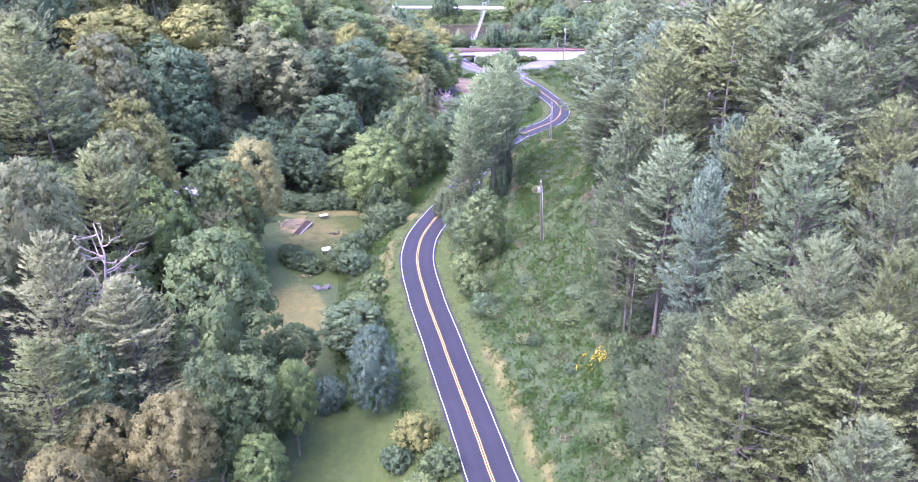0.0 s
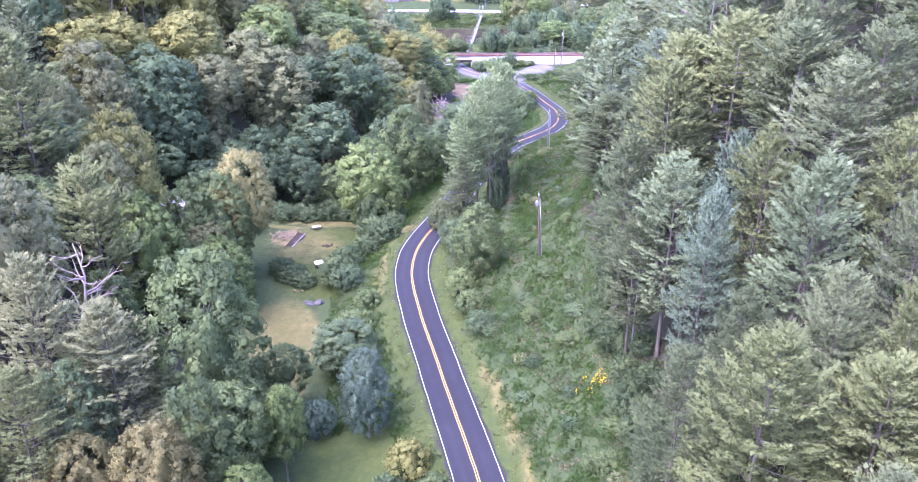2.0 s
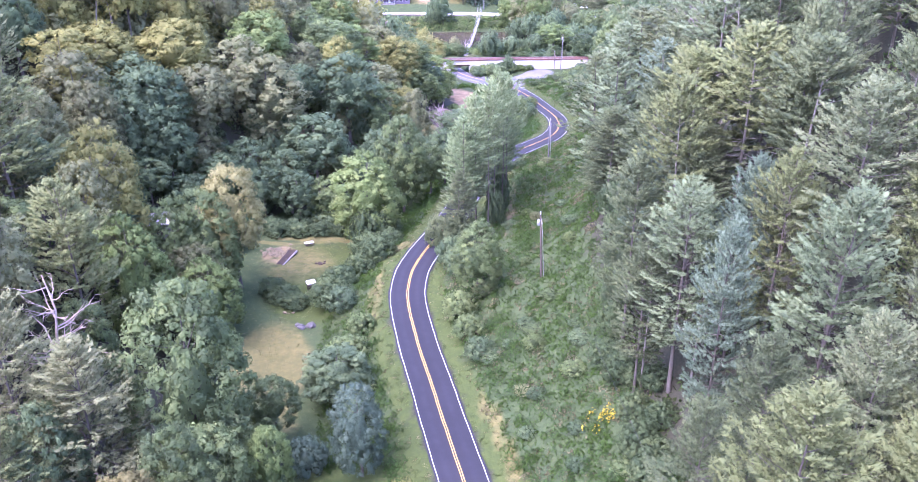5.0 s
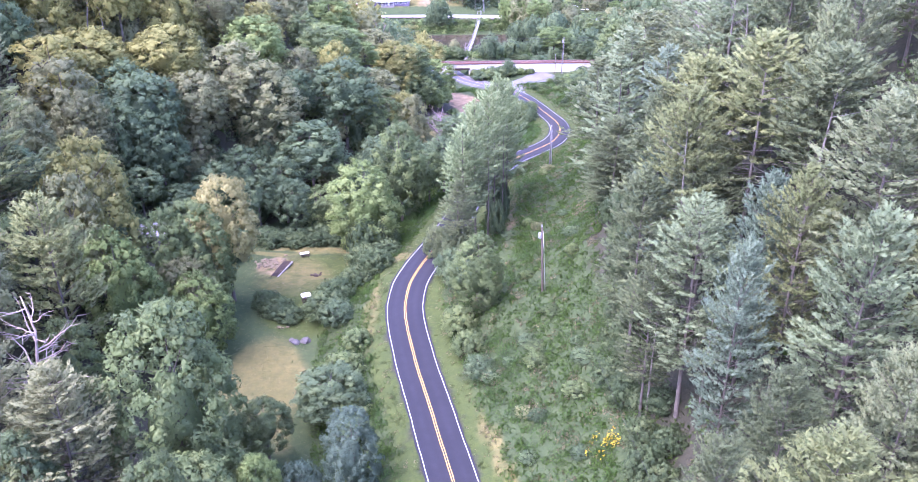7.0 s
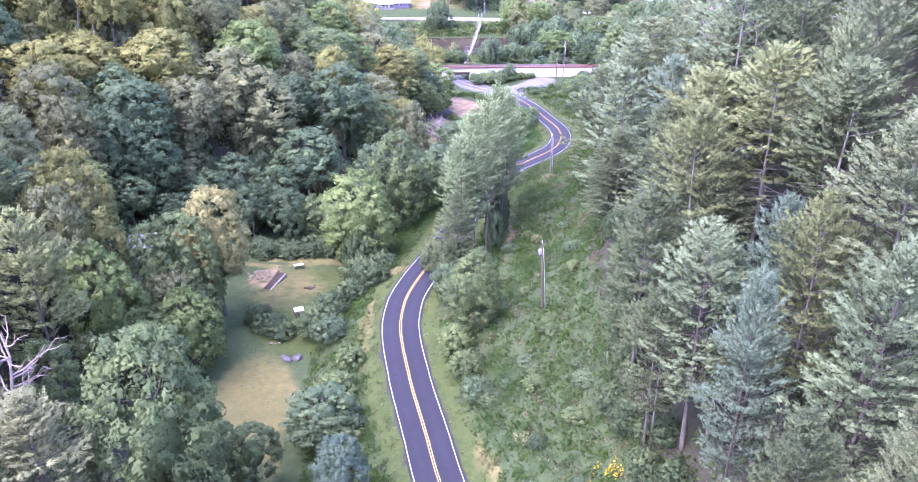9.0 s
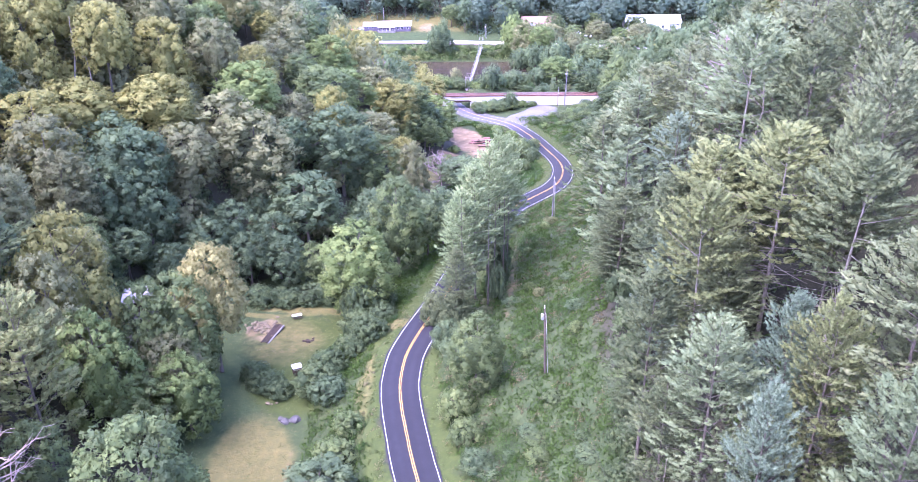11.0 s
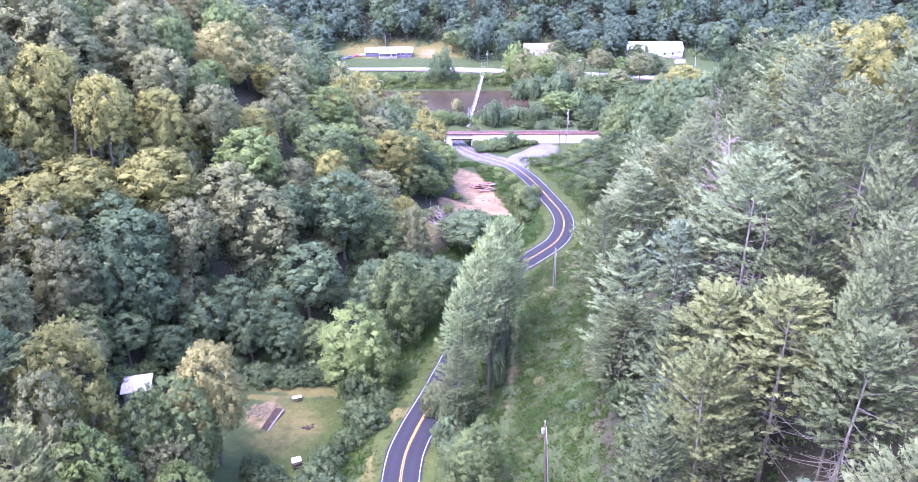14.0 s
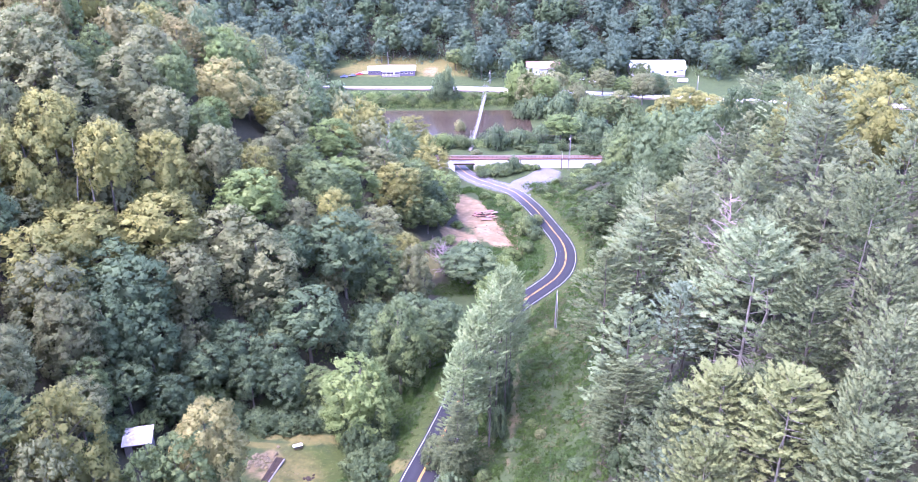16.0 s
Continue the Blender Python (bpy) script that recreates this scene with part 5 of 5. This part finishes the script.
for i in range(10):
    bm = boxed((-1.9, -0.14, 0), (1.9, 0.14, 0.25), 0.01)
    bmesh.ops.transform(bm, matrix=pose(rng.normal(-1.2, 1.3), rng.normal(0, 2.4), 0.35 + 0.22 * (i % 3), rng.uniform(-6, 6), rng.uniform(-8, 8), rng.uniform(-30, 30)), verts=bm.verts)
    part("timber", bm, DARK_TIMBER, slabs)


# ---------------------------------------------------------------- vehicles by the far houses
def car_paint(name, col):
    m, nt, b = material(name, 0.3, 0.1, 0.5)
    nt.links.new(mixc(nt, ramp(nt, noise_tex(nt, 2.0, 3), [(0.4, (0, 0, 0)), (0.6, (1, 1, 1))]), col, tuple(c * 0.85 for c in col)), b.inputs["Base Color"])
    return m


RUBBER = speckled("tyre_rubber", (0.02, 0.02, 0.02), (0.05, 0.05, 0.05), 3)


def car(x, y, turn, col, label, van=False):
    e = thing("car", (x, y, ground_z(x, y) + 0.62 if abs(y - 520) < 8 else ground_z(x, y)), label, "car", "parked vehicles", turn=turn)
    paint = car_paint("car_paint", col)
    bm = bmesh.new()
    prof = [(-2.2, 0.35), (-2.25, 0.8), (-1.2, 0.98), (2.1, 0.95), (2.25, 0.6), (2.2, 0.35)] if not van else [(-2.9, 0.4), (-3.0, 1.0), (-2.4, 2.2), (3.0, 2.4), (3.1, 0.4)]
    rows = [[bm.verts.new((px, s * 0.88, pz)) for px, pz in prof] for s in (-1, 1)]
    bm.faces.new(rows[0])
    bm.faces.new(rows[1][::-1])
    for i in range(len(prof)):
        j = (i + 1) % len(prof)
        bm.faces.new((rows[0][i], rows[1][i], rows[1][j], rows[0][j]))
    bmesh.ops.recalc_face_normals(bm, faces=bm.faces)
    bmesh.ops.bevel(bm, geom=bm.edges[:], offset=0.06, segments=1, affect="EDGES")
    part("body", bm, paint, e)
    if not van:
        bm = boxed((-1.0, -0.78, 0.95), (1.5, 0.78, 1.48), 0.05)
        for q in bm.verts:
            if q.co.z > 1.3:
                q.co.x *= 0.72
                q.co.y *= 0.86
        cab = part("cabin", bm, GLASS, e, "dark glazed cabin")
        part("roof", boxed((-0.65, -0.62, 1.485), (1.05, 0.62, 1.52), 0.01), paint, cab)
    for sx in (-1.4, 1.4):
        for sy in (-0.85, 0.85):
            w = part("wheel", tube_mesh("wheel", [([(sx, sy - 0.1, 0.33), (sx, sy + 0.1, 0.33)], [0.33, 0.33])], RUBBER, 12), None, e)
            part("rim", tube_mesh("rim", [([(sx, sy - 0.105, 0.33), (sx, sy + 0.105, 0.33)], [0.19, 0.19])], GALV, 10), None, w)


car(-66, 533, 12, (0.12, 0.14, 0.35), "dark blue car parked on the grass")
car(-61, 535, 10, (0.10, 0.11, 0.16), "dark car parked on the grass")
car(-57, 538, 16, (0.45, 0.05, 0.06), "red car parked beside the house")
car(-54, 540, 14, (0.8, 0.8, 0.8), "white car parked beside the house")
car(80, 527, 5, (0.8, 0.8, 0.8), "white pickup parked in the yard")
car(86, 524, -20, (0.75, 0.75, 0.75), "white car parked in the yard")
car(141, 524, 3, (0.85, 0.85, 0.85), "white camper parked before the long building", True)


# ---------------------------------------------------------------- bare trees, bushes, undergrowth
def snag(x, y, H, spread, mat, label, seed, branches=22, low=0.35, droop=0.0, lean=0.0, name="dead_tree", thick=1.0, level=False):
    rng = np.random.default_rng(seed)
    e = thing(name, (x, y, ground_z(x, y)), label, "dead tree", "bare trees")
    zs = np.linspace(-0.8, H, 8)
    bow = 0.012 if name == "dead_tree" else 0.003
    path = np.stack([lean * zs + bow * H * np.sin(zs * 0.5 + seed), bow * H * np.cos(zs * 0.43), zs], 1)
    part("trunk", tube_mesh("trunk", [(path, np.interp(zs, [-0.8, 0.5, H], [0.02 * H * thick**0.5, 0.014 * H * thick**0.5, 0.05 * thick]))], mat, 7), None, e)
    for i in range(branches):
        f = rng.uniform(low, 0.97)
        a = i * 2.4 + rng.normal(0, 0.4)
        base = np.array([np.interp(f * H, zs, path[:, 0]), np.interp(f * H, zs, path[:, 1]), f * H])
        L = spread * (1.15 - 0.75 * f) * rng.uniform(0.6, 1.25)
        way = unit(np.array([math.cos(a), math.sin(a), rng.uniform(-0.05, 0.25) if level else rng.uniform(0.0, 0.7) - droop]))
        s = np.linspace(0, 1, 5)[:, None]
        p = base + way * L * s + np.array([0, 0, (0.42 if level else 0.25) * L]) * s**2 + rng.normal(0, 0.05 * L, (5, 3)) * s
        sticks = [(p, np.linspace(0.012 * L + 0.045, 0.014, 5) * thick)]
        for j in range(4):
            q = p[1 + j % 4]
            w2 = unit(way + rng.normal(0, 0.6, 3))
            sticks.append(([q, q + w2 * L * 0.2, q + w2 * L * 0.36 + np.array([0, 0, 0.05 * L])], [0.035 * thick, 0.022 * thick, 0.01 * thick]))
        part("branch", tube_mesh("branch", sticks, mat, 4), None, e)
    return e


snag(-46.6, 95.2, 31, 8.5, DEADWOOD, "bare bleached dead tree among green trees", 1, 24, 0.55, thick=1.25, level=True)
snag(48.1, 163.2, 27.5, 5.0, BRUSHWOOD, "grey dead pine with many fine twigs", 2, 36, 0.55, thick=1.4)
snag(73.9, 246.7, 22, 6.0, BRUSHWOOD, "grey leafless tree on the slope", 3, 34, 0.35)
snag(-22.1, 303.1, 18, 6.5, BRUSHWOOD, "leafless greyish tree on the slope", 4, 40, 0.3, thick=1.5)
snag(-50.4, 327.3, 20, 3.0, DEADWOOD, "pale thin dead tree on the ridge", 5, 14, 0.5)
snag(-63.2, 241.6, 15, 1.0, DEADWOOD, "tall broken bare trunk", 6, 4, 0.6)
snag(-1.2, 258.5, 10, 7.0, BRUSHWOOD, "small pale leafless tree beside the bare clay", 7, 40, 0.22, thick=1.5)
snag(-11.0, 250.5, 11, 3.6, DEADWOOD, "slim pale leafless tree", 8, 16, 0.4)
snag(-37, 78, 7, 6.0, BRUSHWOOD, "leafless pinkish grey brush crown", 9, 34, 0.2)
snag(-33, 75.5, 6.5, 5.5, BRUSHWOOD, "leafless pinkish grey brush crown", 10, 34, 0.2)
snag(-76.5, 205.5, 20, 2.0, BARK_PALE, "pale slender bare trunk", 14, 5, 0.6, lean=-0.12)
snag(-82, 206.5, 19, 2.0, BARK_PALE, "pale slender bare trunk", 15, 5, 0.6, lean=0.10)
snag(43.0, 131.5, 25, 4.5, BARK_PALE, "bare pale pine trunk with dead lower boughs", 16, 18, 0.4)
for i, (x, y, h) in enumerate(((24.4, 94.5, 15), (27.2, 92.6, 14), (29.4, 91.0, 13), (22.6, 68.5, 15), (24.6, 67.0, 13), (26.0, 66.6, 12), (10.2, 168, 20), (12.2, 172, 20), (13.4, 178, 21), (8.6, 160.5, 18))):
    snag(x, y, h, 1.6, BARK_PALE if i < 6 else BARK, "tall straight pine trunk with dead twigs", 20 + i, 7, 0.45, name="bare_trunk", thick=0.55)

PROTO["bush"] = [crown_mesh("bush_crown", broadleaf(200 + s, 1150, H=4.0, R=3.0, base=0.0, puffs=60, peak=0.3, leaf=0.3), LEAF_GREEN) for s in range(3)]
PROTO["far_bush"] = [crown_mesh("bush_crown", broadleaf(200 + s, 480, H=4.0, R=3.0, base=0.0, puffs=30, peak=0.3, leaf=0.5), LEAF_GREEN) for s in range(3)]


def bush(x, y, h, r, mat, label, n):
    e = thing("bush", (x, y, ground_z(x, y) - 0.1), label, "bush", "bushes along the road")
    e.matrix_basis = pose(x, y, ground_z(x, y) - 0.15, 0, 0, n * 71) @ Matrix.Diagonal((r / 3, r / 3, h / 4, 1))
    part("stem", tube_mesh("stem", [([(0, 0, -0.5), (0.1, 0, 1.2), (0.5, 0.2, 2.4)], [0.12, 0.09, 0.03]), ([(0, 0, -0.5), (-0.3, 0.2, 1.3), (-0.9, 0.3, 2.5)], [0.1, 0.07, 0.03])], BARK, 5), None, e)
    c = part("crown", PROTO["far_bush" if y > 190 else "bush"][n % 3], None, e)
    c.material_slots[0].link = "OBJECT"
    c.material_slots[0].material = mat


BUSHES = "E -76 214 8 5; A -72 216.5 8 5; E -80 212 7 5; G -68 220 8 5; E -64 224 8 5; A -84 209 7 5; G 20 362 4 4; D 24 364 4.5 4; G 28 365.5 4 4; D 15 362 3.5 4; F 24 84 3 2.4; F 25 80 3 2.4; F 23.5 77 3.4 2.6; F 25.5 88 3 2.4; F 26 94 3 2.4; F 24.5 96 3 2.2; F 23 91 4 2.4; F 22.5 86 5 2.8; F 22.8 99 4.5 2.6; F 22 104 4 2.6; F 24 109 5 2.8; F 25.5 114 5 3; G 26 119 4 2.6; F 27.2 124 5.5 3; F 28.2 130 5 3; F 28.5 137 6 3; F 29 145 7 2.6; F 22.6 81 4 2.6; F 23 74 4.4 2.8; G 21.5 69 3.6 2.4; F -38 176.5 3 3.4; F -33 177 2.6 3.2; F -28 177.5 3 3.2; F -24 178 3 3; G 50 346 2.6 3; D 55 350 3.4 3.4; G 58 357 3.6 3.6; L 53 357 2.2 2.8; D 60 364 4 3.8; G 56 363 2.4 3; D 65 358 4.4 4; G 66 366 3.6 3.6; L 51 338 2 2.6; G 56 342 3 3.2; D 61 349 4 3.6; G 47 334 1.8 2.4; D 72 365 4.4 4; G 50 352 2 2.6; G -61.5 163 4 3.4; D -63 157.5 4.4 3.6; G -52 156.5 3.4 3; D -53.5 166 4 3.4; G -58.5 168 4.4 3.6; D -65 167 5 4; D -49 164 3 2.8; G -47 170 3.4 3; G 13 365.5 3.4 3; L 17 366 3.2 2.8; G 21 366.5 3.6 3; G 25 366.3 4 3; G 29 366.5 3.4 3; L 33 366.8 3 2.6; G 37 367.3 2.6 2.4; D 28.5 299 6 3.6; D 30 291 5 3.2; G 26 304 4 3; L 25.5 313 2.6 2.6; G 23.5 320 2.6 2.6; G 20 327 2.4 2.4; L 25 322 3.4 3; G 14 336 2.4 2.6; L 20 334 2.4 2.6; A -5.2 86 4.6 3.4; D -7.8 82.5 3.4 2.4; G -1.9 79.5 3.6 2.8; G -4 76 3 2.6; F -21.5 143 5.2 4.6; D -19 139 4.2 3.6; F -20 147 4.6 3.8; F -17 152 4 3.4; F -31.5 145.5 3 3.6; F -33.5 148 3.4 3; F -28.5 143.5 2.4 3; G -14.5 129 3.2 2.8; G -16 122 4.6 4; G -18 117 5 4.6; G -14 112 4.2 3.4; D -13 106 4.6 3.2; F -13.5 156 4.6 3.8; F -16 160 5 4; F -12 163 4 3.6; D 1.2 148.5 5.5 3.4; D 3.2 141 5.2 3.6; G 2.4 128 5 3.2; G 3.8 122 4 3; D 5 116 3.4 2.6; D 11.4 173 9 2.2; D 12.4 181 9 2.2; D 10.2 165 8 2.2; P 2.2 153.5 8 3.4; P -1.6 158.5 7 3.0; G 31.5 303 4 2.8; G 27 296 7 3.6; G 26 279 4 3; L 17 262 5 4; L 13 248 5 4; L 20 272 4 3.6; D 7 268 8 5.5; D 20.5 365.5 4 3; D 27.5 364 8 3.2; G 14.5 364.5 3 3; G 24 362.5 3 3.2; D 21.5 394 12 6; D 31 399 9 5; D 24 407 6 4; G 4 402 5 5; L -3 398 7 6; L -12 396 8 6; L -22 398 8 6; D -6 496 16 5.5; D -2 498 19 4.5; G 13 499 2.6 4; D -8 499 8 5; L 40 494 22 9; L 45 490 20 9; E 54 484 19 9; D 40 470 12 6; D 48 462 13 7; D 57 452 14 7; D 62 470 12 7; E 70 478 14 8; G 75 455 14 8; G 92 440 15 8; D 66 430 12 7; D 58 415 12 6; D 45 410 10 6; D 70 405 12 7; G 36 402 7 5; E 5 449 7 3.4; L -30 495 4 5; L -45 497 4 5; L -58 499 4 5; L 10 499 3 4; L 24 500 3 4; D 100 500 9 7; E 112 505 12 9; E 122 508 11 8; L 100 420 14 8; G 118 430 15 9; A 128 445 16 9; A 140 440 16 9; D 150 430 14 9; F -16.5 166 10 4.2; F -18.5 176 7 4; F -13 171 6 3.6; D -46 176 4 4; D -40 179 3.4 4; D -34 180 3 4; D -28 182 3.4 4; D -50 171 4 4; G -22 183 4 4; U -19 97.3 5.6 3.0; L 0 284 2.6 3; G -4 277 3 3.4; L 2 276 2.4 2.8; G -7 271 2.6 3; L 3 303 2.2 2.6; L 5 282 2 2.4"
rng = np.random.default_rng(31)
THICKET = ""
for i in range(34):
    THICKET += f"; {'DGEL'[i % 4]} {-88 + i * 3.9 + rng.uniform(-1.5, 1.5):.1f} {(491.5 if i % 2 else 496) + rng.uniform(-2, 2):.1f} {rng.uniform(2, 4.5):.1f} {rng.uniform(3, 4.6):.1f}"
for i in range(26):
    THICKET += f"; {'DGGE'[i % 4]} {-30 + i * 3.7 + rng.uniform(-1.5, 1.5):.1f} {rng.uniform(383, 411):.1f} {rng.uniform(2.5, 6):.1f} {rng.uniform(3, 4.8):.1f}"
for i in range(46):
    y = rng.uniform(70, 215)
    d = rng.uniform(9, np.interp(y, [60, 95, 120, 160, 200, 240], [20, 22, 29, 33, 30, 19]) - 1)
    near_road = road_line[np.abs(road_line[:, 1] - y).argmin()]
    BUSHES += f"; {'GDEGDG'[i % 6]} {near_road[0] + d:.1f} {y:.1f} {rng.uniform(0.9, 2.0):.1f} {rng.uniform(1.2, 2.3):.1f}"
for i in range(44):
    y = rng.uniform(258, 350)
    near_road = road_line[np.abs(road_line[:, 1] - y).argmin()]
    THICKET += f"; {'FGFGL'[i % 5]} {near_road[0] + rng.uniform(7.5, np.interp(y, [258, 300, 350], [15, 20, 32])):.1f} {y:.1f} {rng.uniform(1.2, 2.8):.1f} {rng.uniform(1.6, 3.0):.1f}"
for i in range(80):
    y = rng.uniform(200, 268)
    THICKET += f"; {'AEGRGA'[i % 6]} {rng.uniform(-104, -44) - 0.2 * (y - 230):.1f} {y:.1f} {rng.uniform(5, 9.5):.1f} {rng.uniform(3.0, 4.8):.1f}"
for i in range(70):
    y = rng.uniform(166, 238)
    BUSHES += f"; {'DGDE'[i % 4]} {np.interp(y, *FOOT) - rng.uniform(-2, 30):.1f} {y:.1f} {rng.uniform(3.5, 7.5):.1f} {rng.uniform(2.8, 4.6):.1f}"
far_bushes = [row.split() for row in THICKET.split(";") if row.strip()]
woods("hillside_thickets", [(q[0], float(q[1]), float(q[2]), float(q[3]), float(q[4]), 0.37 * i % 1) for i, q in enumerate(far_bushes)], "scattered shrubs and saplings on slopes and river banks", 330, 0.0)
for n, row in enumerate(BUSHES.split(";")):
    tone, x, y, h, r = row.split()
    mat = TONES[tone][0]
    bush(float(x), float(y), float(h), float(r), mat, TONES[tone][2].replace("broad-leaved tree", "bush").replace("slim tree", "bush").replace("tall white pine", "young pine") if tone != "U" else "bush with bluish grey-green leaves", n)


def undergrowth(name, label, spots, per, size, mats, seed):
    """Low plants: clumps of blades and leaves, one mesh."""
    rng = np.random.default_rng(seed)
    x, y, r, h, m = (np.array(c) for c in zip(*spots))
    k = np.repeat(np.arange(len(x)), per)
    n = len(k)
    a, q = rng.uniform(0, 6.283, n), np.sqrt(rng.uniform(0, 1, n))
    px, py = x[k] + r[k] * q * np.cos(a), y[k] + r[k] * q * np.sin(a)
    gz0 = ground(x, y)
    gx1, gy1 = ground(x + 0.5, y) - gz0, ground(x, y + 0.5) - gz0
    pz = gz0[k] + 2 * gx1[k] * (px - x[k]) + 2 * gy1[k] * (py - y[k])
    dome = h[k] * np.sqrt(np.clip(1 - q * q, 0.05, 1)) * rng.uniform(0.45, 1.05, n)
    c = np.stack([px, py, pz + dome], 1)
    d = unit(np.stack([np.cos(a) * q, np.sin(a) * q, 0.8 - 0.3 * q], 1))
    face = unit(d + 0.6 * rng.normal(size=(n, 3)))
    v, f = leaf_cards(rng, c, face, size * rng.uniform(0.55, 1.3, n), False, 0.6, unit(np.array([0, 0, 1.0]) + 0.5 * d))
    me = mesh_of(name, v, f, mats[0], normals=np.repeat(unit(d + 0.3 * face), 3, 0))
    for extra in mats[1:]:
        me.materials.append(extra)
    me.polygons.foreach_set("material_index", m[k].astype(np.int32))
    return tagged(new(name, me), label, "undergrowth", kind="stuff")


rng = np.random.default_rng(77)
spots, low, verge = [], [], []
for _ in range(46000):
    x, y = rng.uniform(-22, 62), rng.uniform(58, 350)
    d = float(road_side(x, y)[0][0])
    edge = np.interp(y, [60, 95, 120, 160, 200, 240, 290, 340], [23, 25, 32, 36, 33, 22, 20, 24])
    if abs(x - 11.9 - 0.122 * (y - 154.8)) < 0.6 and 146 < y < 203:
        continue
    patch = noise.noise(Vector((x * 0.09, y * 0.09, 3.0)))
    if x < 22 - (y - 285) * 0.2 and 283 < y < 342:
        continue
    if 3.9 < abs(d) < 6.6 and y < 345 and rng.random() < 0.8:
        verge.append((x, y, rng.uniform(0.3, 0.6), rng.uniform(0.08, 0.28), 1 if rng.random() < 0.2 + 0.3 * (d > 5.2 and y < 115) else 0))
    elif 6.2 < d < edge:
        tall = patch + 0.25 * rng.normal() - 0.25 * (100 < y < 210 and d > 14)
        kind = 1 if rng.random() < 0.1 + 0.25 * (noise.noise(Vector((x * 0.2, y * 0.2, 9.0))) > 0.2) else 0
        if tall > 0.12:
            spots.append((x, y, rng.uniform(0.7, 1.6), rng.uniform(0.8, 2.1), 2 if kind == 0 and rng.random() < 0.6 else kind))
        else:
            low.append((x, y, rng.uniform(0.5, 1.1), rng.uniform(0.3, 0.75), kind))
    elif (-17 < d < -6.3 and 97 < y < 225) or (-9 < d < -6 and y < 97) or (-30 < d < -6 and 245 < y < 350):
        (spots if patch > 0.0 else low).append((x, y, rng.uniform(0.6, 1.2), rng.uniform(0.5, 1.4) if patch > 0 else rng.uniform(0.25, 0.6), 2 if patch > 0.1 else 0))
    if len(low) > 8600 and len(spots) > 4400:
        break
undergrowth("tall_weeds", "tangled green weeds and brambles on the banks", spots[:4400], 38, 0.28, [WEED, DRYWEED, BRAMBLE], 5)
undergrowth("rough_grass", "rough knee-high grass on the cleared slope", low[:8600], 15, 0.36, [WEED, DRYWEED], 6)
undergrowth("verge_grass", "short mown grass along the road edge", verge[:3000], 14, 0.2, [BLADES, DRYWEED], 9)
meadow_tufts = []
for _ in range(9000):
    x, y = rng.uniform(-42, -14), rng.uniform(104, 178)
    d = float(road_side(x, y)[0][0])
    if d < -6 and x > np.interp(y, *FOOT) + 1:
        meadow_tufts.append((x, y, rng.uniform(0.3, 0.8), rng.uniform(0.03, 0.12), 1 if rng.random() < 0.35 else 0))
undergrowth("meadow_grass", "short uneven grass tufts on the meadow", meadow_tufts[:3000], 11, 0.13, [BLADES, DRYWEED], 13)
understory = []
for _ in range(9000):
    x, y = rng.uniform(-110, 100), rng.uniform(55, 270)
    if (x > 0 and right_woods(x, y)) or (x < 0 and left_woods(x, y)):
        understory.append((x, y, rng.uniform(0.9, 2.0), rng.uniform(0.6, 2.4), int(rng.integers(0, 3))))
undergrowth("forest_understory", "dark shrubs and ferns on the forest floor", understory[:4200], 14, 0.62, [LEAF_DARK, WEED, BRAMBLE], 12)
brush = []
for _ in range(900):
    x = rng.uniform(-95, 40)
    brush.append((x, rng.uniform(487, 503), rng.uniform(1.2, 2.4), rng.uniform(1.2, 3.2), int(rng.integers(0, 3))))
    brush.append((rng.uniform(-60, 40), rng.uniform(398, 413), rng.uniform(1.2, 2.2), rng.uniform(1.0, 2.8), int(rng.integers(0, 3))))
undergrowth("bank_brush", "light green brush along both banks of the river", brush, 30, 0.8, [LEAF_LIGHT, BRAMBLE, LEAF_GREEN], 8)
# blue leaves here too, carrying the painted haze of the far woods
far_floor = []
for _ in range(4200):
    x, y = rng.uniform(-330, 360), rng.uniform(527, 640)
    if far_side(x, y):
        far_floor.append((x, y, rng.uniform(2.5, 4.5), rng.uniform(1.5, 4.5), int(rng.integers(0, 2))))
undergrowth("far_undergrowth", "dark green shrubs under the far hillside woods", far_floor, 14, 1.9, [LEAF_BLUE, LEAF_DEEP], 15)
golden = [(20.0 + rng.normal(0, 1.0), 94.0 + rng.normal(0, 1.1), 0.5, rng.uniform(0.9, 1.6), 0) for _ in range(15)]
undergrowth("goldenrod_patch", "patch of bright yellow goldenrod", golden, 12, 0.28, [FLOWER], 7)
